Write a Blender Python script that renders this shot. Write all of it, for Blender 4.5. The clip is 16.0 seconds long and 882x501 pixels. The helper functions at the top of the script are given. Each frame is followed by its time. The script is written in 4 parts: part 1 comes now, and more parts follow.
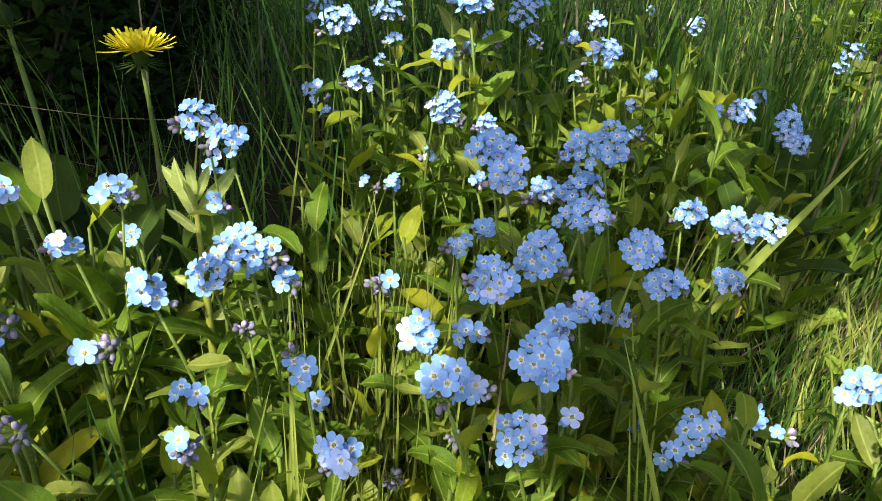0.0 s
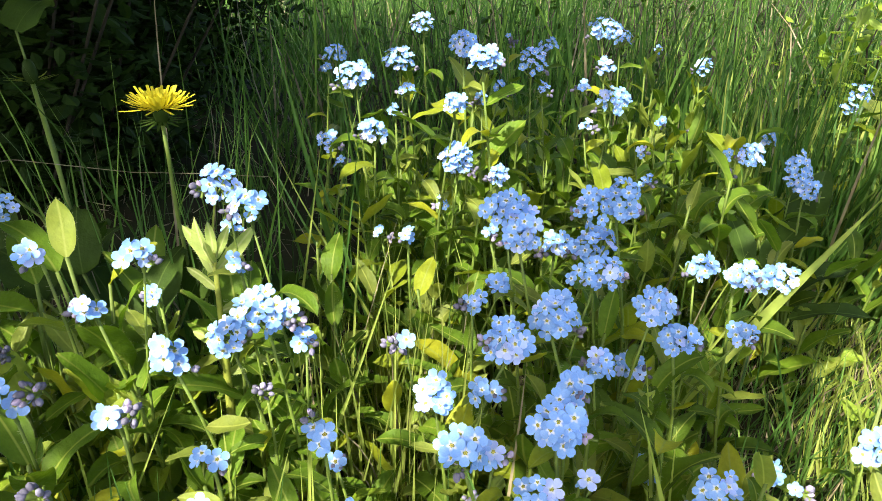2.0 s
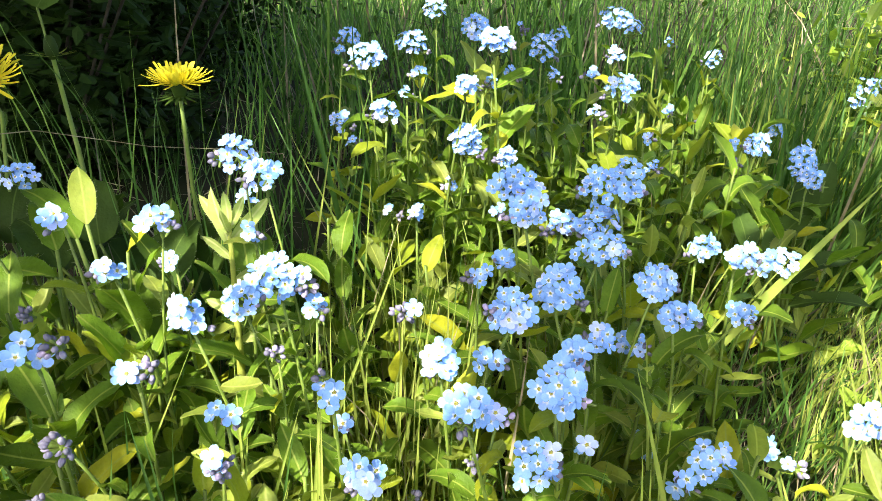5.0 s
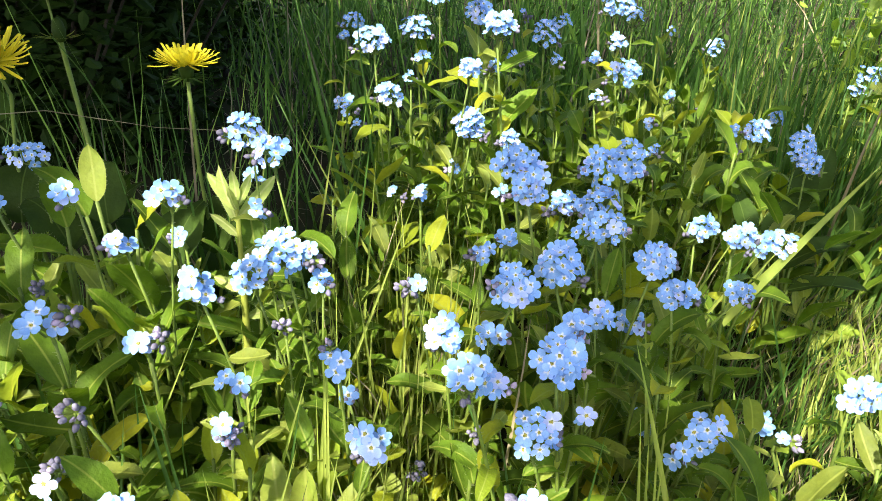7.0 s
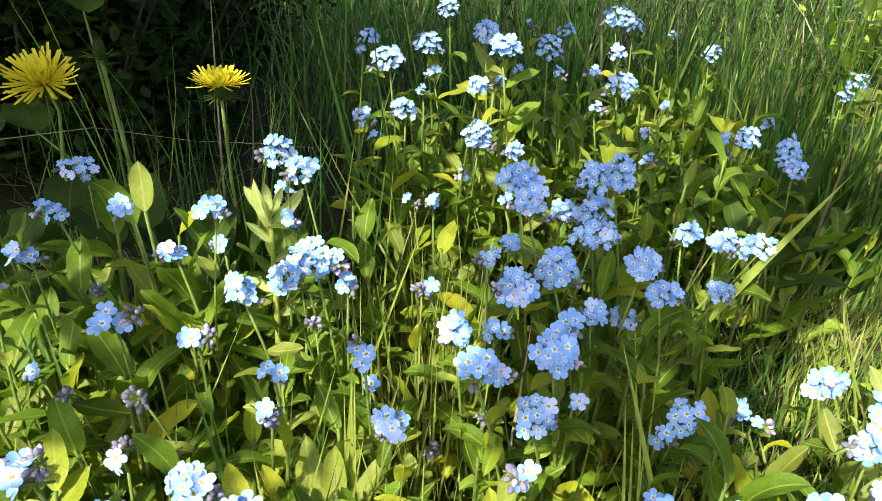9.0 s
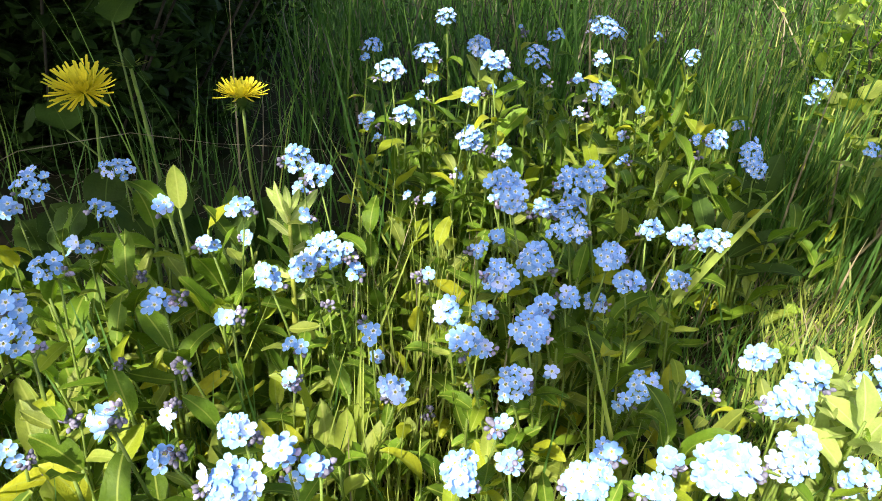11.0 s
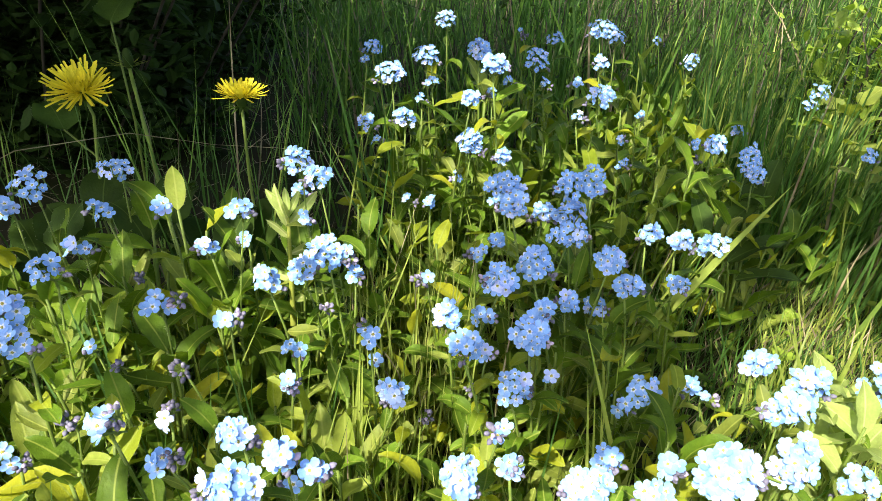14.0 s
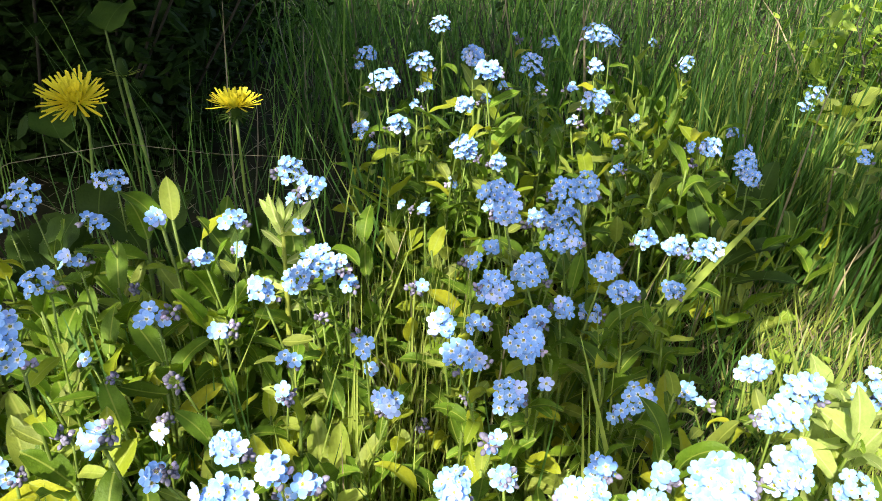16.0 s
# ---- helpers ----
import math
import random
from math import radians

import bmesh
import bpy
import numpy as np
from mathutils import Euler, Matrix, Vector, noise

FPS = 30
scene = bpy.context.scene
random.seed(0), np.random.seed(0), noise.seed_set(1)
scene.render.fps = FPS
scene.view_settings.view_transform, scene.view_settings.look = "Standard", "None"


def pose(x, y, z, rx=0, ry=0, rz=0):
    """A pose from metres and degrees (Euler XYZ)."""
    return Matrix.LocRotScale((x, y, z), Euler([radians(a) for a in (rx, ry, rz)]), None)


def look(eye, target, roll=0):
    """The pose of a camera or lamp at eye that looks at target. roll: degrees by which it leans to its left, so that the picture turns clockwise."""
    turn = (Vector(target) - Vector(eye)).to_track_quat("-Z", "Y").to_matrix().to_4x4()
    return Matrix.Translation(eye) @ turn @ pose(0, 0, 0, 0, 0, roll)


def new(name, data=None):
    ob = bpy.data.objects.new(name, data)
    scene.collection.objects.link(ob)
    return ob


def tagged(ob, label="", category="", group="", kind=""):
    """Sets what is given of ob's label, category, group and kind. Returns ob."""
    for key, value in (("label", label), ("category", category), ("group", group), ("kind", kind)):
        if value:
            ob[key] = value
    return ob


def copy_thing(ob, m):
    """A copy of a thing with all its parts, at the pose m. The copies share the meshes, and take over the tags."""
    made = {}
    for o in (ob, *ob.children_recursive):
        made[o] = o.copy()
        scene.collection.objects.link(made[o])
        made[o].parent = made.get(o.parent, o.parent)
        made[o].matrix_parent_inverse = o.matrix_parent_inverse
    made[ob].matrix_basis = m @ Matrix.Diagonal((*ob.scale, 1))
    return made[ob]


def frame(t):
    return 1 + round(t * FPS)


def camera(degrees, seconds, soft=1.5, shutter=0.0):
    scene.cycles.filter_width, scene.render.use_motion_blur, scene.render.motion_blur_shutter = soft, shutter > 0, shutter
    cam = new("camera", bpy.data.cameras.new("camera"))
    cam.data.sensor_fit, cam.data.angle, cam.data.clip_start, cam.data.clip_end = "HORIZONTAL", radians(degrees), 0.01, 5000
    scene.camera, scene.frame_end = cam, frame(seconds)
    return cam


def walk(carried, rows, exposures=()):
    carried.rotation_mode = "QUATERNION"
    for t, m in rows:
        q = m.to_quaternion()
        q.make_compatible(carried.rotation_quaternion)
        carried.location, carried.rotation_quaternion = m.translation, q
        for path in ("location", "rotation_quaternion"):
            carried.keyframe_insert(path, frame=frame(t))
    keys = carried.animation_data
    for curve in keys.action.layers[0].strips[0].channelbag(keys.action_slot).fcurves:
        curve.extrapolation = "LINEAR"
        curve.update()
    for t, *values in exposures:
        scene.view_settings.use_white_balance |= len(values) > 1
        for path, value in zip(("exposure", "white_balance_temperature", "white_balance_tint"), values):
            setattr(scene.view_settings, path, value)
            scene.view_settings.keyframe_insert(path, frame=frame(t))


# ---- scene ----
cam = camera(66.1, 16.0, 0.75)
EXPOSURE = 2.10
STOPS = ((0.0, -0.81), (1.5, -0.74), (2.0, -0.25), (2.5, 0.1), (3.5, 0.22), (7.0, -0.16), (8.5, -0.41), (10.3, -0.38), (12.5, -0.34), (14.0, -0.40), (16.0, -0.41))
METRES, EYE, TILT, LEAN, TURN = 0.20, 0.30, -26.0, 0.0, 0.0
ROWS = [
    (0.0, -0.0024, -0.0257, 0.0095, -0.08, -0.24, -0.36),
    (0.5, -0.0075, -0.0327, 0.0081, 0.23, 0.02, -0.42),
    (1.0, -0.0073, -0.0288, 0.0071, 0.15, 0.18, -0.76),
    (1.5, -0.0215, -0.0387, 0.0204, 0.4, 0.68, -0.74),
    (2.0, -0.0144, -0.0481, 0.0828, 0.75, 1.94, -0.03),
    (2.5, -0.0116, -0.0553, 0.1012, 0.89, 2.58, 0.05),
    (3.0, -0.0252, -0.0713, 0.0825, 1.41, 2.35, -0.27),
    (3.5, -0.0212, -0.0756, 0.0799, 1.37, 2.27, -0.54),
    (4.0, -0.0151, -0.0797, 0.0478, 1.29, 1.85, -0.92),
    (6.5, -0.02, -0.1122, 0.0186, 1.26, 1.09, -1.5),
    (7.0, -0.0218, -0.1254, -0.0038, 1.33, 0.78, -1.65),
    (7.5, -0.0292, -0.1483, -0.0098, 1.77, 0.65, -1.73),
    (8.0, -0.0241, -0.2104, 0.0085, 2.23, 0.73, -1.32),
    (10.5, -0.0165, -0.5377, 0.04, 2.11, -1.21, -1.84),
    (11.0, 0.0044, -0.6311, 0.0544, 2.18, -1.2, -1.67),
    (11.5, 0.0233, -0.6706, 0.0538, 2.66, -0.76, -1.87),
    (12.0, 0.0148, -0.6671, 0.069, 2.98, -0.34, -2.32),
    (12.5, 0.0255, -0.6485, 0.0699, 2.63, -0.49, -1.85),
    (13.0, 0.0191, -0.6278, 0.071, 2.37, -0.95, -1.62),
    (13.5, 0.01, -0.6277, 0.0649, 2.07, -0.97, -1.79),
    (14.0, -0.0079, -0.6241, 0.0577, 1.84, -1.02, -2.07),
    (14.5, -0.0112, -0.6306, 0.0628, 1.83, -0.85, -1.94),
    (15.0, -0.0016, -0.6324, 0.0777, 1.89, -0.82, -1.55),
    (15.5, 0.0076, -0.6238, 0.0775, 1.76, -1.17, -1.33),
    (16.0, 0.0111, -0.6247, 0.0815, 1.88, -0.96, -1.48),
]
walk(cam, [(t, pose(0, 0, EYE, TILT, LEAN, TURN) @ pose(METRES * x, METRES * y, METRES * z, 90 + pitch, roll, yaw)) for t, x, y, z, yaw, pitch, roll in ROWS], [(t, EXPOSURE + s) for t, s in STOPS])

# ---- light ----
SUN = Vector((-0.30, -0.62, 0.72)).normalized()      # towards the sun
sun = new("sun", bpy.data.lights.new("sun", "SUN"))
sun.data.energy, sun.data.angle, sun.data.color = 3.6, radians(0.45), (1.0, 0.92, 0.78)
sun.matrix_world = look(SUN * 5, (0, 0, 0))
world = bpy.data.worlds.new("sky")
scene.world = world
world.use_nodes = True
sky = world.node_tree.nodes.new("ShaderNodeTexSky")
sky.sky_type, sky.sun_disc = "NISHITA", False
sky.dust_density, sky.ozone_density = 3.0, 0.5
sky.sun_elevation = math.asin(SUN.z)
sky.sun_rotation = math.atan2(SUN.x, SUN.y)
back = world.node_tree.nodes["Background"]
back.inputs["Strength"].default_value = 0.109
world.node_tree.links.new(sky.outputs[0], back.inputs[0])


# ---- materials ----


def mat(name, colour, second=None, rough=0.5, scale=60.0, thin=0.0, thin_colour=None, vary=0.25, bump=0.2, gloss=0.4, islands=False, third=None, rib=None):
    """A grained surface: two colours mixed by noise at two scales, each object (or island) a little different; thin lets light through."""
    m = bpy.data.materials.new(name)
    m.use_nodes = True
    nt = m.node_tree
    nd, lk = nt.nodes, nt.links.new
    bsdf, outp = nd["Principled BSDF"], nd["Material Output"]
    second = second or tuple(c * 0.6 for c in colour)
    tc = nd.new("ShaderNodeTexCoord")
    big, fine = nd.new("ShaderNodeTexNoise"), nd.new("ShaderNodeTexNoise")
    big.inputs["Scale"].default_value, fine.inputs["Scale"].default_value = scale, scale * 9
    big.inputs["Detail"].default_value = fine.inputs["Detail"].default_value = 3
    lk(tc.outputs["Object"], big.inputs["Vector"]), lk(tc.outputs["Object"], fine.inputs["Vector"])
    mix = nd.new("ShaderNodeMix")
    mix.data_type = "RGBA"
    mix.inputs[6].default_value, mix.inputs[7].default_value = (*colour, 1), (*second, 1)
    ramp = nd.new("ShaderNodeMapRange")
    ramp.inputs[1].default_value, ramp.inputs[2].default_value = 0.35, 0.65
    lk(big.outputs[0], ramp.inputs[0]), lk(ramp.outputs[0], mix.inputs[0])
    rnd = nd.new("ShaderNodeNewGeometry") if islands else nd.new("ShaderNodeObjectInfo")
    rout = rnd.outputs["Random Per Island"] if islands else rnd.outputs["Random"]
    if third:
        m3 = nd.new("ShaderNodeMix")
        m3.data_type = "RGBA"
        pick = nd.new("ShaderNodeMapRange")
        pick.inputs[1].default_value, pick.inputs[2].default_value = 0.75, 1.0
        lk(rout, pick.inputs[0]), lk(pick.outputs[0], m3.inputs[0]), lk(mix.outputs[2], m3.inputs[6])
        m3.inputs[7].default_value = (*third, 1)
        mixed = m3.outputs[2]
    else:
        mixed = mix.outputs[2]
    hsv = nd.new("ShaderNodeHueSaturation")
    val = nd.new("ShaderNodeMapRange")
    val.inputs[3].default_value, val.inputs[4].default_value = 1 - vary, 1 + vary
    lk(rout, val.inputs[0]), lk(val.outputs[0], hsv.inputs["Value"]), lk(mixed, hsv.inputs["Color"])
    grain = nd.new("ShaderNodeMapRange")
    grain.inputs[3].default_value, grain.inputs[4].default_value = 0.82, 1.18
    hue = nd.new("ShaderNodeMix")
    hue.data_type, hue.blend_type = "RGBA", "MULTIPLY"
    hue.inputs[0].default_value = 1.0
    lk(fine.outputs[0], grain.inputs[0]), lk(hsv.outputs[0], hue.inputs[6]), lk(grain.outputs[0], hue.inputs[7])
    colour_out = hue.outputs[2]
    if rib:
        sep, ab, rr, rm = nd.new("ShaderNodeSeparateXYZ"), nd.new("ShaderNodeMath"), nd.new("ShaderNodeMapRange"), nd.new("ShaderNodeMix")
        ab.operation, rm.data_type = "ABSOLUTE", "RGBA"
        rr.inputs[1].default_value, rr.inputs[2].default_value, rr.inputs[4].default_value = 0.0007, 0.0002, 0.75
        rm.inputs[7].default_value = (*rib, 1)
        lk(tc.outputs["Object"], sep.inputs[0]), lk(sep.outputs[0], ab.inputs[0]), lk(ab.outputs[0], rr.inputs[0])
        lk(rr.outputs[0], rm.inputs[0]), lk(colour_out, rm.inputs[6])
        colour_out = rm.outputs[2]
    lk(colour_out, bsdf.inputs["Base Color"])
    bsdf.inputs["Roughness"].default_value = rough
    bsdf.inputs["Specular IOR Level"].default_value = gloss
    if bump:
        b = nd.new("ShaderNodeBump")
        b.inputs["Strength"].default_value, b.inputs["Distance"].default_value = bump, 0.0006
        lk(fine.outputs[0], b.inputs["Height"]), lk(b.outputs[0], bsdf.inputs["Normal"])
    if thin:
        tr = nd.new("ShaderNodeBsdfTranslucent")
        tint = nd.new("ShaderNodeMix")
        tint.data_type, tint.blend_type = "RGBA", "MULTIPLY"
        tint.inputs[0].default_value = 1.0
        tint.inputs[7].default_value = (*(thin_colour or (1, 1, 1)), 1)
        lk(colour_out, tint.inputs[6]), lk(tint.outputs[2], tr.inputs[0])
        ms = nd.new("ShaderNodeMixShader")
        ms.inputs[0].default_value = thin
        lk(bsdf.outputs[0], ms.inputs[1]), lk(tr.outputs[0], ms.inputs[2]), lk(ms.outputs[0], outp.inputs[0])
    return m


def petal_mat():
    """Sky-blue petals, some lilac, paler towards a white ring round the eye."""
    m = mat("petal_blue", (0.295, 0.50, 0.87), (0.22, 0.42, 0.84), rough=0.6, scale=300, thin=0.25, vary=0.12, bump=0.1, gloss=0.25, third=(0.50, 0.58, 0.91))
    nt = m.node_tree
    nd, lk = nt.nodes, nt.links.new
    bsdf = nd["Principled BSDF"]
    src = bsdf.inputs["Base Color"].links[0].from_socket
    tc = nd.new("ShaderNodeTexCoord")
    ln = nd.new("ShaderNodeVectorMath")
    ln.operation = "LENGTH"
    lk(tc.outputs["Object"], ln.inputs[0])
    mr = nd.new("ShaderNodeMapRange")
    mr.inputs[1].default_value, mr.inputs[2].default_value = 0.0017, 0.0009
    sep, at2, five, cs, amp, add = nd.new("ShaderNodeSeparateXYZ"), nd.new("ShaderNodeMath"), nd.new("ShaderNodeMath"), nd.new("ShaderNodeMath"), nd.new("ShaderNodeMath"), nd.new("ShaderNodeMath")
    at2.operation, five.operation, cs.operation, amp.operation, add.operation = "ARCTAN2", "MULTIPLY", "COSINE", "MULTIPLY", "ADD"
    five.inputs[1].default_value, amp.inputs[1].default_value = 5.0, 0.00035
    lk(tc.outputs["Object"], sep.inputs[0]), lk(sep.outputs[1], at2.inputs[0]), lk(sep.outputs[0], at2.inputs[1]), lk(at2.outputs[0], five.inputs[0])
    lk(five.outputs[0], cs.inputs[0]), lk(cs.outputs[0], amp.inputs[0]), lk(amp.outputs[0], add.inputs[0]), lk(ln.outputs["Value"], add.inputs[1])
    lk(add.outputs[0], mr.inputs[0])
    mx = nd.new("ShaderNodeMix")
    mx.data_type = "RGBA"
    mx.inputs[7].default_value = (0.85, 0.86, 0.88, 1)
    lk(mr.outputs[0], mx.inputs[0]), lk(src, mx.inputs[6]), lk(mx.outputs[2], bsdf.inputs["Base Color"])
    return m


PETAL = petal_mat()
EYE_YELLOW = mat("eye_yellow", (0.55, 0.47, 0.07), (0.36, 0.34, 0.10), rough=0.5, scale=900, vary=0.2)
BUD = mat("bud_mauve", (0.19, 0.17, 0.27), (0.13, 0.14, 0.15), rough=0.75, scale=400, vary=0.35, third=(0.36, 0.29, 0.42), gloss=0.2)
LEAF = mat("leaf_green", (0.128, 0.212, 0.018), (0.078, 0.146, 0.012), rough=0.5, scale=55, thin=0.34, thin_colour=(1.6, 1.65, 0.6), vary=0.38, bump=0.9, gloss=0.14, rib=(0.26, 0.31, 0.06), third=(0.24, 0.245, 0.015))
SHADE_GREEN = mat("shade_green", (0.050, 0.092, 0.013), (0.036, 0.070, 0.011), rough=0.65, scale=45, thin=0.3, thin_colour=(1.6, 1.7, 0.7), vary=0.3, bump=0.7, gloss=0.14, rib=(0.09, 0.14, 0.03))
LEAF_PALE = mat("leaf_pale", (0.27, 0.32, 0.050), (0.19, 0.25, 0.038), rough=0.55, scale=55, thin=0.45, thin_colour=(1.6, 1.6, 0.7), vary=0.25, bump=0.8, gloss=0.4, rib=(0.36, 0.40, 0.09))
LEAF_SUN_TINTED = mat("leaf_sun_tinted", (0.38, 0.46, 0.13), (0.30, 0.39, 0.10), rough=0.7, scale=60, thin=0.4, thin_colour=(1.3, 1.3, 0.7), vary=0.2, bump=0.9, gloss=0.2, rib=(0.5, 0.52, 0.22))
STEM = mat("stem_green", (0.17, 0.24, 0.035), (0.12, 0.18, 0.03), rough=0.6, scale=120, thin=0.2, thin_colour=(1.5, 1.5, 0.8), vary=0.2)
STALK_PALE = mat("stalk_pale", (0.34, 0.37, 0.055), (0.26, 0.30, 0.045), rough=0.6, scale=120, thin=0.25, thin_colour=(1.4, 1.4, 0.7), vary=0.1)
HAIR = mat("stem_hair", (0.45, 0.5, 0.25), rough=0.6, thin=0.5, vary=0.1, bump=0)
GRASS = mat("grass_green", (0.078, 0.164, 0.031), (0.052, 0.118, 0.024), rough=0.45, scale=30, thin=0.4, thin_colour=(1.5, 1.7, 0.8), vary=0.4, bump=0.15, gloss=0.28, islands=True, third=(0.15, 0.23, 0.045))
GRASS_SUNLIT = mat("grass_sunlit", (0.34, 0.40, 0.085), (0.23, 0.30, 0.055), rough=0.5, scale=30, thin=0.4, thin_colour=(1.5, 1.5, 0.8), vary=0.35, bump=0.15, gloss=0.4, islands=True, third=(0.30, 0.31, 0.09))
STRAW = mat("dry_straw", (0.33, 0.28, 0.17), (0.20, 0.16, 0.09), rough=0.7, scale=40, thin=0.2, vary=0.4, islands=True)
SOIL = mat("soil", (0.036, 0.029, 0.016), (0.024, 0.033, 0.010), rough=0.95, scale=14, vary=0.0, bump=0.8, gloss=0.1)
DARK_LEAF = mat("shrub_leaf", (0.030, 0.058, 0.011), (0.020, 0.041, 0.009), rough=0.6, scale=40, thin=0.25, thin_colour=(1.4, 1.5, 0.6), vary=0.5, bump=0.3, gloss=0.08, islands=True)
BARK = mat("bark", (0.06, 0.05, 0.035), (0.035, 0.03, 0.02), rough=0.9, scale=30, vary=0.1, bump=0.9)
YELLOW = mat("dandelion_yellow", (0.78, 0.72, 0.05), (0.74, 0.62, 0.03), rough=0.55, scale=200, thin=0.3, vary=0.12, bump=0.1, gloss=0.2)
CLOVER = mat("clover_green", (0.27, 0.37, 0.04), (0.18, 0.28, 0.03), rough=0.5, scale=60, thin=0.4, thin_colour=(1.5, 1.5, 0.7), vary=0.3, islands=True)

# ---- mesh helpers ----


def mesh(name, verts, faces, mats, slots=None, smooth=True):
    me = bpy.data.meshes.new(name)
    me.from_pydata([tuple(v) for v in verts], [], faces)
    for m in mats:
        me.materials.append(m)
    if slots is not None:
        me.polygons.foreach_set("material_index", slots)
    me.polygons.foreach_set("use_smooth", [smooth] * len(me.polygons))
    me.update()
    return me


def part(name, me, parent, m=None, label=""):
    ob = new(name, me)
    ob.parent = parent
    if m is not None:
        ob.matrix_basis = m
    return tagged(ob, label) if label else ob


class Shape:
    """Collects vertices and faces, with a material slot for each face."""

    def __init__(self):
        self.v, self.f, self.s = [], [], []

    def tube(self, pts, radii, sides=5, slot=0, root=None):
        """A round stalk through pts; root gives the first ring's vertices where it branches off another."""
        pts = [Vector(p) for p in pts]
        start = len(self.v) - (sides if root is not None else 0)
        for i, p in enumerate(pts):
            d = (pts[min(i + 1, len(pts) - 1)] - pts[max(i - 1, 0)]).normalized()
            a = d.cross(Vector((0.31, 0.92, 0.22))).normalized()
            b = d.cross(a)
            if i == 0 and root is not None:
                continue
            for k in range(sides):
                w = 2 * math.pi * k / sides
                self.v.append(p + (a * math.cos(w) + b * math.sin(w)) * radii[i])
        for i in range(len(pts) - 1):
            for k in range(sides):
                q = start + i * sides
                lower = (q + k, q + (k + 1) % sides) if i or root is None else (root + k, root + (k + 1) % sides)
                self.f.append((*lower, q + sides + (k + 1) % sides, q + sides + k))
                self.s.append(slot)
        self.f.append(tuple(start + (len(pts) - 1) * sides + k for k in range(sides)))
        self.s.append(slot)

    def ball(self, c, r, axis, long=1.3, slot=0):
        """A small egg along axis."""
        axis = Vector(axis).normalized()
        a = axis.orthogonal().normalized()
        b = axis.cross(a)
        start = len(self.v)
        for h, w in ((-0.9, 0.45), (-0.2, 1.0), (0.55, 0.8)):
            for k in range(6):
                u = math.pi * k / 3
                self.v.append(Vector(c) + axis * (h * r * long) + (a * math.cos(u) + b * math.sin(u)) * (w * r))
        self.v.append(Vector(c) + axis * (r * long * 1.1))
        for i in range(2):
            for k in range(6):
                q = start + i * 6
                self.f.append((q + k, q + (k + 1) % 6, q + 6 + (k + 1) % 6, q + 6 + k))
        for k in range(6):
            self.f.append((start + 12 + k, start + 12 + (k + 1) % 6, start + 18))
        self.s += [slot] * 18

    def blade(self, base, up, side, length, width, bend, seg=4, slot=0, keel=0.12):
        """A tapering grass blade that bends over along its way."""
        base, up, side = Vector(base), Vector(up).normalized(), Vector(side).normalized()
        side = (side - up * side.dot(up)).normalized()
        fwd = up.cross(side)
        start = len(self.v)
        p = base.copy()
        for i in range(seg):
            t = i / seg
            w = width * 0.5 * (1 - t ** 2.2) * (0.75 + 0.5 * min(t * 4, 0.5))
            a = bend * t * t
            d = up * math.cos(a) + fwd * math.sin(a)
            nn = fwd * math.cos(a) - up * math.sin(a)
            self.v += [p - side * w, p + nn * (w * keel * 2), p + side * w]
            p = p + d * (length / seg)
        self.v.append(p)
        for i in range(seg - 1):
            q = start + i * 3
            self.f += [(q, q + 1, q + 4, q + 3), (q + 1, q + 2, q + 5, q + 4)]
        q = start + (seg - 1) * 3
        self.f += [(q, q + 1, q + 3), (q + 1, q + 2, q + 3)]
        self.s += [slot] * (2 * seg)

    def make(self, name, mats, smooth=True):
        return mesh(name, self.v, self.f, mats, self.s, smooth)


def frame_z(d, spin=0.0):
    """A turn that takes +z to d, with a spin round it."""
    return Vector(d).to_track_quat("Z", "Y").to_matrix().to_4x4() @ Matrix.Rotation(spin, 4, "Z")


def leaf_mesh(name, length, width, fold, curl, shape, material, seed, hairs=60):
    """A lance-shaped leaf along +y with a sunken midrib, wavy margin and a drooping or upturned tip."""
    r = random.Random(seed)
    n, us = 9, (-1, -0.55, 0, 0.55, 1)
    v, f = [], []
    y, z, wob = 0.0, 0.0, r.uniform(0, 6)
    for i in range(n + 1):
        t = i / n
        w = width * 0.5 * (math.sin(math.pi * t ** shape) ** 0.62 * 0.96 + 0.05 * (1 - t)) if 0 < t < 1 else width * (0.07 if t == 0 else 0.0)
        a = curl * (t - 0.25) * 1.3
        for u in us:
            ripple = 0.07 * width * math.sin(wob + t * 11 + u * 2) * abs(u)
            lift = fold * w * (abs(u) ** 1.3) + ripple
            v.append((u * w, y - lift * math.sin(a), z + lift * math.cos(a)))
        y += math.cos(a) * length / n
        z += math.sin(a) * length / n
    for i in range(n):
        for k in range(4):
            q = i * 5 + k
            f.append((q, q + 1, q + 6, q + 5))
    slots = [0] * len(f)
    for i in range(hairs):
        k, row, g = r.choice((0, 4)), r.randrange(1, n), r.random()
        p, q = Vector(v[row * 5 + k]), Vector(v[row * 5 + 5 + k])
        p = p.lerp(q, g)
        d = Vector((1 if k else -1, r.uniform(0.0, 0.9), r.uniform(-0.2, 0.9))).normalized() * r.uniform(0.0009, 0.0017)
        m = len(v)
        v += [p + Vector((0, 0.00005, 0)), p - Vector((0, 0.00005, 0)), p + d]
        f.append((m, m + 1, m + 2))
        slots.append(1)
    return mesh(name, v, f, [material, HAIR], slots)


